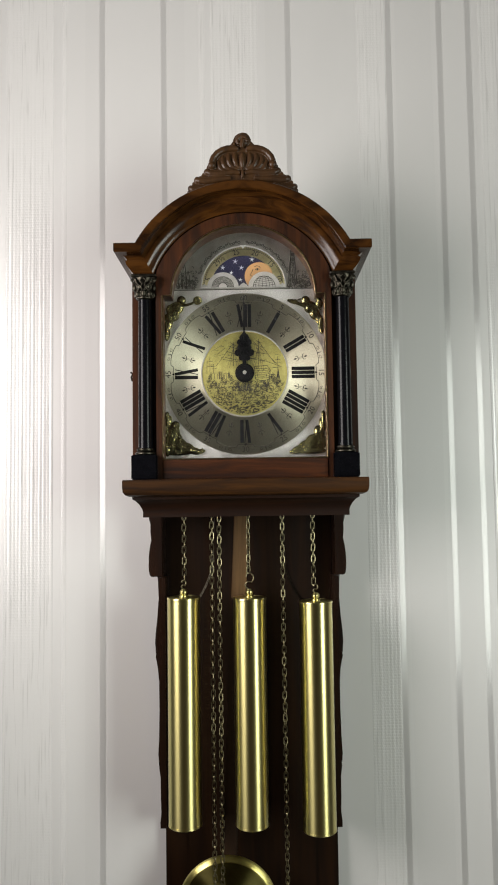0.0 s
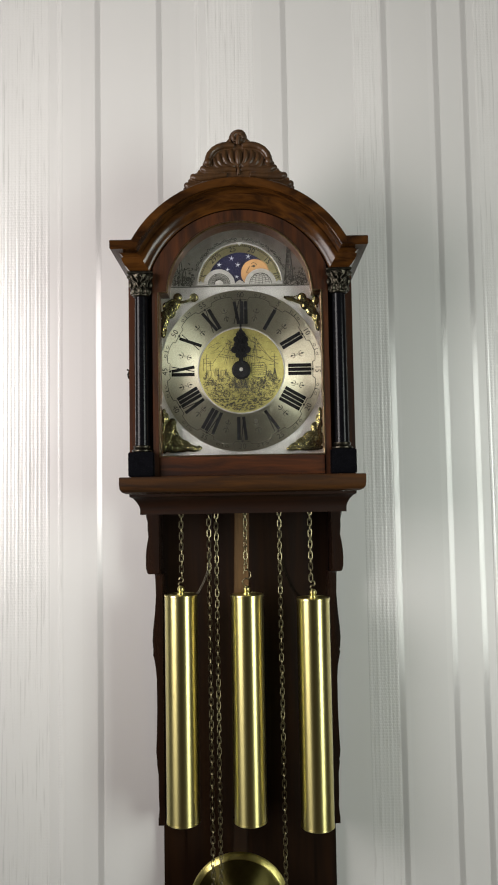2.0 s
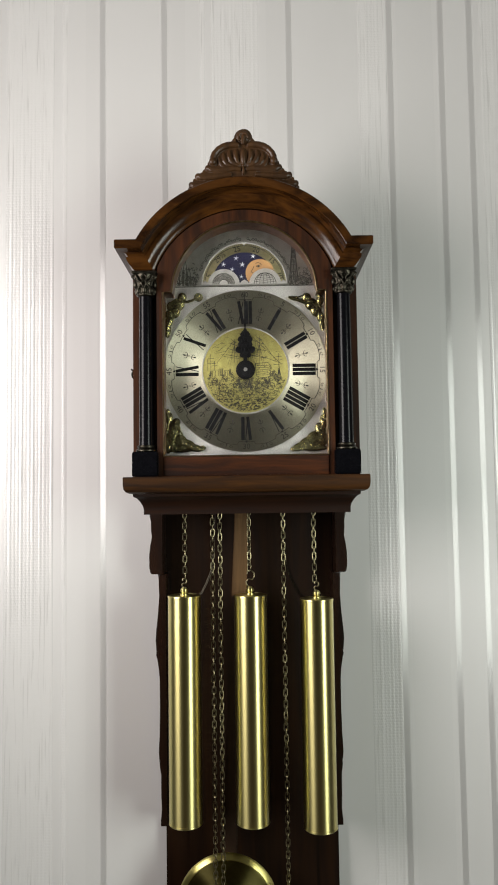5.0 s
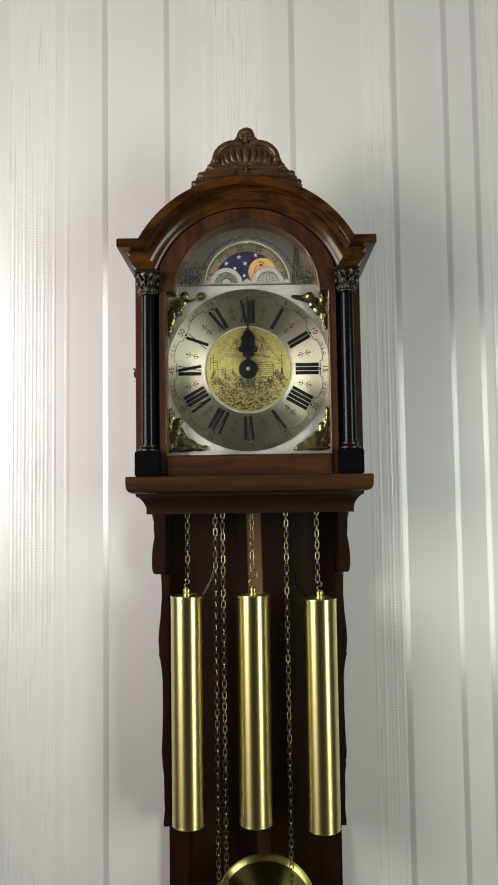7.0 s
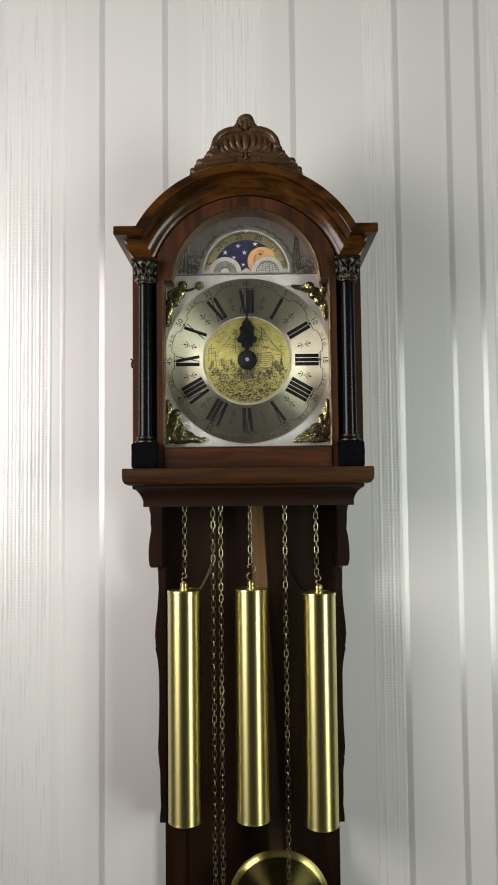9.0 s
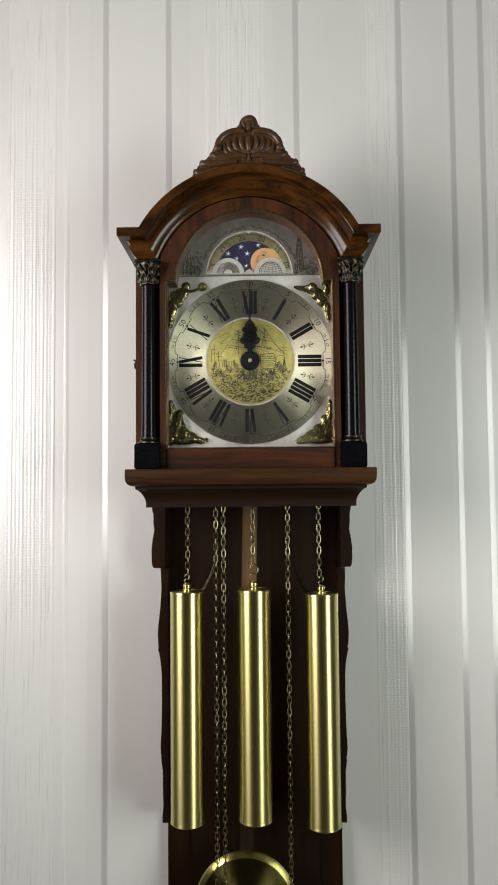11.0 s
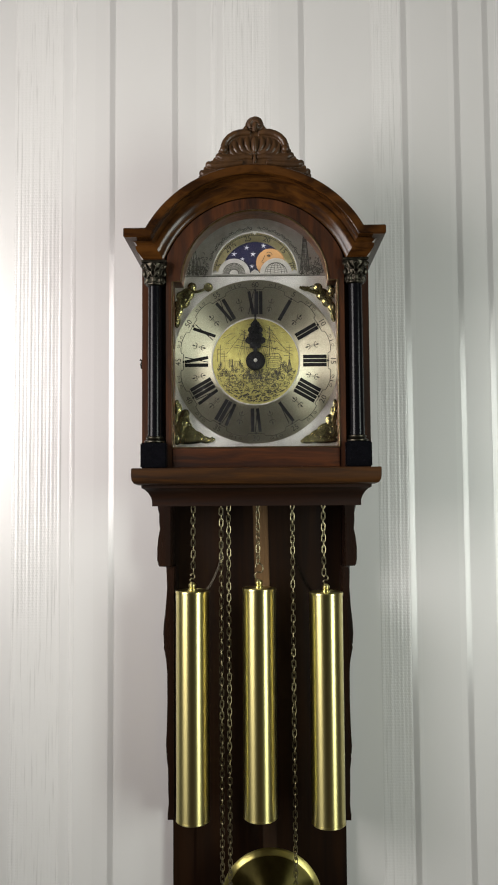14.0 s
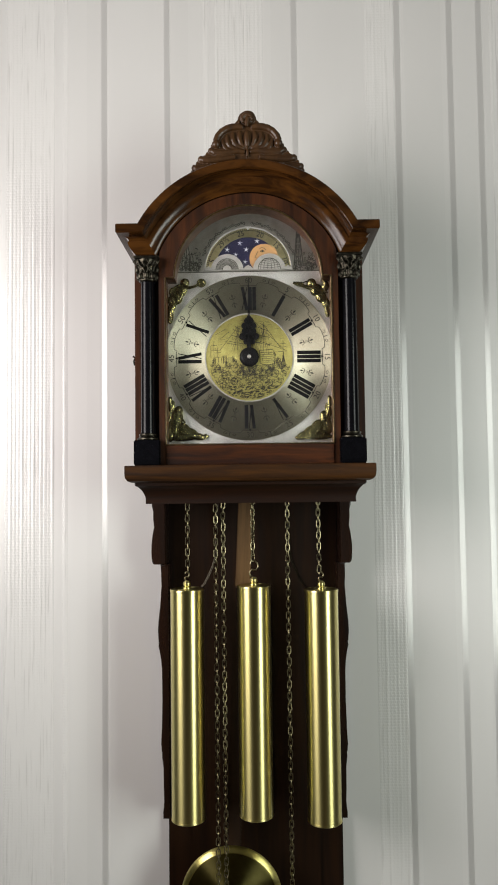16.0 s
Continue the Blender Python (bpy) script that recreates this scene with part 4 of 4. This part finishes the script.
def arch_engraving():
    """A tower and trees on one side, roofs and trees on the other, and a garland round the arch."""
    rnd = random.Random(3)
    bm = bmesh.new()
    y = DY - 0.0005
    for k in range(7):
        w = 0.0056 - 0.00066 * k
        x, z = 0.0655, 1.8200 + 0.0072 * k
        for s in (-1, 1):
            tube(bm, [(x + s * w, y, z), (x + s * w * 0.9, y, z + 0.0070)], 0.0008, 4)
        tube(bm, [(x - w * 1.1, y, z + 0.0070), (x + w * 1.1, y, z + 0.0070)], 0.0005, 4)
        for j in range(3):
            tube(bm, [(x - w * 0.5 + w * 0.5 * j, y, z + 0.001), (x - w * 0.5 + w * 0.5 * j, y, z + 0.006)], 0.0006, 4)
    tube(bm, [(0.0655, y, 1.8695), (0.0655, y, 1.8770)], 0.0004, 4)
    for side, lo, hi in ((1, 0.060, 0.090), (-1, 0.062, 0.090)):
        for k in range(120):
            q = rnd.random()
            x = side * (lo + (hi - lo) * q)
            z = 1.8150 + abs(rnd.gauss(0, 0.011))
            s, c0 = rnd.uniform(0.0008, 0.0022), rnd.uniform(0, 6.3)
            tube(bm, [(x + s * math.cos(c0 + j * 0.8), y, z + s * math.sin(c0 + j * 0.8)) for j in range(5)], rnd.uniform(0.0003, 0.0005), 4)
    for x0, h in ((-0.0845, 0.028), (-0.0790, 0.036), (-0.0740, 0.024)):
        for s in (-1, 1):
            tube(bm, [(x0 + s * 0.0022, y, 1.8150), (x0 + s * 0.0018, y, 1.8150 + h * 0.7), (x0, y, 1.8150 + h)], 0.0005, 4)
    for k in range(44):
        a = radians(20 + k * 140 / 43)
        r = 0.0625 + 0.0010 * math.sin(k * 1.9)
        if abs(math.cos(a)) > 0.06:
            c, s = (r * math.cos(a), 1.8150 + r * math.sin(a)), 0.0011 + 0.0006 * rnd.random()
            tube(bm, [(c[0] + s * math.cos(j * 1.05), y, c[1] + s * math.sin(j * 1.05)) for j in range(6)], 0.00045, 4, True)
    tagged(part("arch_engraving", bm, ETCH, plate, "engraved tower, trees and garland", 0), kind="stuff")


arch_engraving()


def spandrels():
    """Four cast corner pieces, each of its own shape; x and z in millimetres from the dial's middle."""
    y = DY - 0.0022
    rnd = random.Random(21)

    def piece(label, lumps, rods):
        bm = bmesh.new()
        for x, z, a, b, rz, d in lumps:
            for k in range(5):
                t, u = rnd.uniform(0, 6.3), rnd.uniform(0.2, 0.9)
                px, pz, q, h = x + u * a * math.cos(t), z + u * b * math.sin(t), rnd.uniform(0, 6.3), rnd.uniform(1.0, 2.2)
                out = y - 0.001 * d * math.sqrt(1 - 0.8 * u * u) * 0.95
                tube(bm, [(DX + 0.001 * (px + h * e * math.cos(q)), out, DZ + 0.001 * (pz + h * e * math.sin(q))) for e in (-1, 0, 1)], [0.0005, 0.0009, 0.0005], 6)
            blob(bm, (DX + 0.001 * x, y, DZ + 0.001 * z), (0.00130 * a, 0.001 * d, 0.00124 * b), rz, 14, 10)
        for pts, r0, r1 in rods:
            n = len(pts) - 1
            tube(bm, [(DX + 0.001 * x, y - 0.0026, DZ + 0.001 * z) for x, z in pts], [0.001 * (r0 + (r1 - r0) * k / n) for k in range(n + 1)], 8)
        cast(part("corner_ornament", bm, GILT, plate, label, 0), 0.00045, 0)

    def ring_of(cx, cz, r):
        return [(cx + r * math.cos(k * 0.7), cz + r * math.sin(k * 0.7)) for k in range(10)]

    def folds(cx, cz, angle, span, count, length):
        """Fine ridges side by side, as of drapery or feathers."""
        ca, sa = math.cos(radians(angle)), math.sin(radians(angle))
        out = []
        for k in range(count):
            u = span * (k / (count - 1) - 0.5)
            a, b = (cx + ca * u, cz + sa * u), (cx + ca * u - sa * length, cz + sa * u + ca * length)
            out.append(([a, ((a[0] + b[0]) / 2 + 0.5 * ca, (a[1] + b[1]) / 2 + 0.5 * sa), b], 1.2, 0.7))
        return out

    piece("cast gilt corner ornament with a raised horn",
          [(-83, 99, 4.8, 5.0, 0, 4.6), (-88, 89, 6.2, 8.0, 30, 4.2), (-94, 79, 6.5, 7.0, 25, 3.8), (-100, 68, 4.2, 9.0, 15, 3.4), (-102, 55, 3.2, 8.5, 6, 3.2), (-98, 86, 4.5, 6.0, -10, 3.2), (-61.5, 98.5, 4.8, 4.8, 0, 2.2), (-101, 76, 4.0, 5.0, 0, 3.0)],
          [(ring_of(-61.5, 98.5, 4.2), 1.3, 1.3), ([(-84, 92), (-76, 92), (-69, 94), (-64, 97)], 2.2, 1.5), (ring_of(-83, 99, 3.2), 0.9, 0.9), ([(-92, 92), (-86, 84), (-90, 76)], 1.6, 1.0), ([(-100, 80), (-97, 70), (-102, 60), (-103, 46)], 1.6, 0.9), ([(-90, 96), (-97, 92), (-103, 86)], 1.6, 1.0)] + folds(-93, 80, 40, 11, 5, 7))
    piece("cast gilt corner ornament with a long trumpet",
          [(82, 96, 5.0, 5.2, 0, 4.8), (88, 87, 6.6, 7.0, -35, 4.4), (94, 78, 5.6, 7.0, -30, 3.8), (100, 70, 4.2, 7.0, -15, 3.4), (102, 59, 2.8, 7.0, -4, 3.0), (100, 92, 4.0, 5.5, 0, 3.0), (66, 95, 6.0, 2.6, 14, 2.8)],
          [([(58, 96.5), (66, 94), (74, 91), (82, 88)], 1.8, 2.8), ([(76, 98), (70, 96), (62, 97)], 1.0, 0.7), (ring_of(82, 96, 3.2), 0.9, 0.9), ([(96, 100), (100, 94), (98, 86), (103, 82)], 1.6, 1.0), ([(102, 72), (100, 62), (103, 50)], 1.5, 0.8)] + folds(90, 82, -40, 14, 7, 8))
    piece("cast gilt corner ornament, seated shape over draped folds",
          [(-103.5, -55, 2.4, 4.5, 10, 3.4), (-101, -63, 3.4, 7.0, 8, 3.2), (-92, -68, 4.4, 4.8, 0, 4.8), (-95, -78, 6.8, 9.0, 8, 4.4), (-98, -90, 7.6, 9.0, 0, 4.2), (-88, -93, 8.5, 7.5, 30, 4.4), (-78, -98, 9.0, 6.0, 20, 3.8), (-68, -102, 8.0, 4.0, 12, 3.2), (-60, -103, 5.5, 2.6, -12, 2.6), (-88, -103, 16, 4.0, 0, 3.2), (-103, -98, 3.6, 9.0, 0, 3.2)],
          [([(-104, -52), (-102, -66), (-104, -80)], 1.4, 1.2), (ring_of(-92, -68, 3.0), 0.8, 0.8), ([(-90, -76), (-84, -84), (-90, -90)], 1.8, 1.2), ([(-82, -94), (-72, -99), (-60, -101), (-56, -99)], 1.4, 0.8), ([(-80, -100), (-70, -104), (-60, -106)], 1.2, 0.8)] + folds(-88, -97, 10, 16, 6, 8) + folds(-72, -102, 0, 14, 5, 4))
    piece("cast gilt corner ornament, veined drapery",
          [(103, -58, 2.4, 6.0, -6, 3.0), (101, -70, 3.4, 8.0, -8, 3.2), (97, -80, 5.5, 8.0, -16, 4.0), (98, -92, 7.0, 9.0, 0, 4.2), (89, -92, 8.5, 8.0, -38, 4.4), (79, -98, 9.0, 6.5, -28, 3.8), (70, -102, 8.0, 4.4, -16, 3.2), (63, -105, 4.5, 2.4, 0, 2.6), (88, -104, 15, 3.4, 0, 3.2)],
          [([(102, -54), (102, -68), (98, -80)], 1.4, 1.6), ([(98, -82), (86, -88), (74, -97), (62, -105)], 1.4, 0.9), ([(102, -104), (84, -106.5), (66, -106.5)], 1.3, 0.8)] + folds(88, -99, 30, 32, 11, 8) + folds(99, -92, 70, 20, 6, 7))


spandrels()


# ---- the clock's pointers, both at twelve ----
def pointers():
    y = DY - 0.0055
    bm = bmesh.new()
    slab(bm, polar(0.010, 0), polar(0.020, 0), 0.0060, 0.0050, y, y + 0.0010)
    for r, hw, a in ((0.0200, 0.0040, 0.0036), (0.0268, 0.0085, 0.0044), (0.0335, 0.0055, 0.0040), (0.0405, 0.0062, 0.0036), (0.0470, 0.0034, 0.0030)):
        x, z = polar(r, 0)
        for s in (-1, 1):
            blob(bm, (x + s * hw, y + 0.0005, z), (a, 0.0008, a * 1.1), s * 25, 12, 8)
            tube(bm, [(x + s * hw * (0.9 + 0.5 * math.cos(k * 0.6)), y + 0.0005, z + 0.0042 * math.sin(k * 0.6)) for k in range(8)], 0.0008, 6)
    slab(bm, polar(0.018, 0), polar(0.062, 0), 0.0042, 0.0008, y, y + 0.0010)
    blob(bm, (DX, y + 0.0005, DZ + 0.0490), (0.0036, 0.0008, 0.0060))
    blob(bm, (DX, y + 0.0007, DZ + 0.0310), (0.0078, 0.0007, 0.0125), 0, 16, 10)
    part("hour_pointer", bm, INK, clock, "black pierced short pointer", 45)
    y -= 0.0022
    bm = bmesh.new()
    slab(bm, polar(0.008, 0), polar(0.060, 0), 0.0038, 0.0026, y, y + 0.0009)
    slab(bm, polar(0.060, 0), polar(0.1040, 0), 0.0026, 0.0007, y, y + 0.0009)
    for r, hw in ((0.0260, 0.0050), (0.0370, 0.0044), (0.0460, 0.0034)):
        for s in (-1, 1):
            x, z = polar(r, 0)
            tube(bm, [(x + s * hw * (0.5 + 0.5 * math.cos(k * 0.6)), y + 0.0004, z + 0.0036 * math.sin(k * 0.6)) for k in range(10)], 0.0010, 6)
    part("minute_pointer", bm, INK, clock, "black slender long pointer", 45)
    part("hub", lathe(bmesh.new(), [(0.0126, 0.0), (0.0126, 0.0020), (0.0100, 0.0044), (0.0040, 0.0050)], DX, DY - 0.0036, DZ, 36, "Y"), INK, clock, "black boss")
    part("hub_nut", lathe(bmesh.new(), [(0.0025, 0.0), (0.0025, 0.0012), (0.0019, 0.0022), (0.0006, 0.0026)], DX, DY - 0.0086, DZ, 20, "Y"), HUMPSILVER, clock, "bright nut")


pointers()


# ---- chains, weights, pendulum ----
PITCH = 0.0074


def link_mesh():
    bm = bmesh.new()
    L, w = 0.0028, 0.0025
    pts = [(w * math.cos(a), 0, L + w * math.sin(a)) for a in [math.pi * k / 5 for k in range(6)]] + [(w * math.cos(a), 0, -L + w * math.sin(a)) for a in [math.pi + math.pi * k / 5 for k in range(6)]]
    tube(bm, pts, 0.00062, 6, True)
    return finish("link", bm, CHAINBRASS, 60)


LINK = link_mesh()


def chain(x, z_top, z_end, label, yaw):
    c = thing("chain", (x, -0.100, z_top), label, "chain", "chains of the clock")
    rnd = random.Random(int((x + 1) * 1000))
    n = int((z_top - z_end) / PITCH)
    c.location.z = z_top = z_end + PITCH * n
    for k in range(n + 1):
        shared("link", LINK, c, pose(rnd.uniform(-0.0002, 0.0002), 0, -PITCH * k, 0, rnd.uniform(-3, 3), yaw + (90 if k % 2 else 0) + rnd.uniform(-9, 9) + 8 * math.sin(k * 0.21)))
    return c


def weight(x, z_top, z_bottom, label, hook_size=0.62):
    w = thing("clock_weight", (x, -0.100, z_bottom), label, "weight", "brass weights of the clock")
    r = 0.0219
    part("tube", lathe(bmesh.new(), [(r - 0.002, z_bottom + 0.0030), (r, z_bottom + 0.0032), (r, z_top - 0.0030), (r - 0.002, z_top - 0.0028)], x, -0.100, 0, 56), BRASS, w, "brushed brass tube")
    part("top_cap", lathe(bmesh.new(), [(r + 0.0004, z_top - 0.0030), (r + 0.0006, z_top - 0.0012), (r + 0.0001, z_top), (r - 0.0020, z_top + 0.0002), (0.006, z_top + 0.0004)], x, -0.100, 0, 56), BRASS, w)
    part("bottom_cap", lathe(bmesh.new(), [(0.010, z_bottom), (r - 0.001, z_bottom), (r + 0.0005, z_bottom + 0.0012), (r + 0.0004, z_bottom + 0.0031)], x, -0.100, 0, 56), BRASS, w)
    part("finial", lathe(bmesh.new(), [(0.0056, z_top + 0.0002), (0.0056, z_top + 0.0022), (0.0040, z_top + 0.0032), (0.0052, z_top + 0.0052), (0.0050, z_top + 0.0082), (0.0028, z_top + 0.0106), (0.0008, z_top + 0.0110)], x, -0.100, 0, 24), BRASS, w, "turned brass knob")
    z = z_top + 0.0100
    hook = [(x, z), (x - 0.0030, z + 0.0022), (x - 0.0040, z + 0.0060), (x - 0.0015, z + 0.0094), (x + 0.0022, z + 0.0086), (x + 0.0040, z + 0.0120), (x + 0.0036, z + 0.0160), (x + 0.0006, z + 0.0200), (x - 0.0026, z + 0.0180), (x - 0.0028, z + 0.0150)]
    part("hook", tube(bmesh.new(), [(x + (a - x) * hook_size * 1.25, -0.100, z + (b - z) * hook_size) for a, b in hook], 0.0010, 7), CHAINBRASS, w, "bent wire hook", 60)
    return w


W1 = weight(-0.0862, 1.4042, 1.1080, "polished brass tube weight of the striking train, sinking slowly")
W2 = weight(0.0018, 1.4030, 1.1075, "polished brass tube weight hanging in the middle", 1.15)
W3 = weight(0.0899, 1.3973, 1.1000, "polished brass tube weight hanging lowest of three")
C1 = chain(-0.0850, 1.5300, 1.4300, "short brass chain carrying a weight", 5)
chain(0.0008, 1.5300, 1.4395, "short brass chain carrying the middle weight", 24)
chain(0.0876, 1.5300, 1.4235, "short brass chain carrying a weight", 6)
F1 = chain(-0.0480, 1.5300, 0.900, "long free brass chain hanging beside a weight", 6)
chain(-0.0380, 1.5300, 0.880, "long free brass chain hanging beside another chain", 14)
chain(0.0467, 1.5300, 0.860, "long free brass chain hanging between two weights", 10)

PIVOT = 1.684


def pendulum():
    p = thing("pendulum", (0, -0.066, PIVOT), "wooden pendulum rod with a round brass bob", "pendulum")
    part("rod", boxed(-0.0102, 0.0102, -0.0690, -0.0630, 1.3960, 1.6700, 0.0010), RODWOOD, p, "pale wooden upper rod")
    # same rod from the weights' tops down, their shade put in its colour
    part("lower_rod", boxed(-0.0098, 0.0098, -0.0688, -0.0632, 1.0300, 1.3958, 0.0010), RODWOOD_SHADED, p, "lower rod, darkened by painted shade of the weights")
    part("suspension", boxed(-0.0030, 0.0030, -0.0665, -0.0655, 1.6650, PIVOT, 0.0003), CHAINBRASS, p)
    zb, r = 0.9885, 0.0673
    bob = lathe(bmesh.new(), [(0.004, 0.0100), (0.030, 0.0094), (r - 0.0090, 0.0062), (r - 0.0080, 0.0062), (r - 0.0070, 0.0058), (r - 0.0070, 0.0)], 0, 0, 0, 80, "Y")
    # the dish's dim reflection is put into its brass, not the rim's
    b = tagged(shared("bob", finish("bob", bob, DISHBRASS), p, Matrix.Translation((0, -0.0045, zb - PIVOT))), "dished brass bob, dark reflection painted in")
    rim = lathe(bmesh.new(), [(r - 0.0072, 0.0), (r - 0.0072, 0.0064), (r - 0.0060, 0.0070), (r - 0.0012, 0.0040), (r, 0.0012), (r, -0.0012), (r - 0.003, -0.002)], 0, 0, 0, 96, "Y")
    k = new("rim", finish("rim", rim, BRASS_BOB))
    k.parent = b
    tagged(k, "bright bevelled brass rim")
    return p


PENDULUM = pendulum()


# ---- what moves ----
def motions():
    rows = []
    for k in range(161):
        t = k / 10
        rows.append((t, pose(0, -0.066, PIVOT, 0, SWING * math.cos(2 * math.pi * (t - LEFT_AT) / PERIOD), 0)))
    walk(PENDULUM, rows)
    drops = [(0.0, 0.0), (3.0, 0.0), (5.0, 0.0010), (8.0, 0.0018), (11.0, 0.0032), (16.0, 0.0049)]
    for ob, way in ((W1, -1), (C1, -1), (F1, 1)):
        o = ob.location.copy()
        walk(ob, [(t, pose(o.x, o.y, o.z + way * d)) for t, d in drops])


SWING, PERIOD, LEFT_AT = 3.0, 1.60, 0.11
motions()
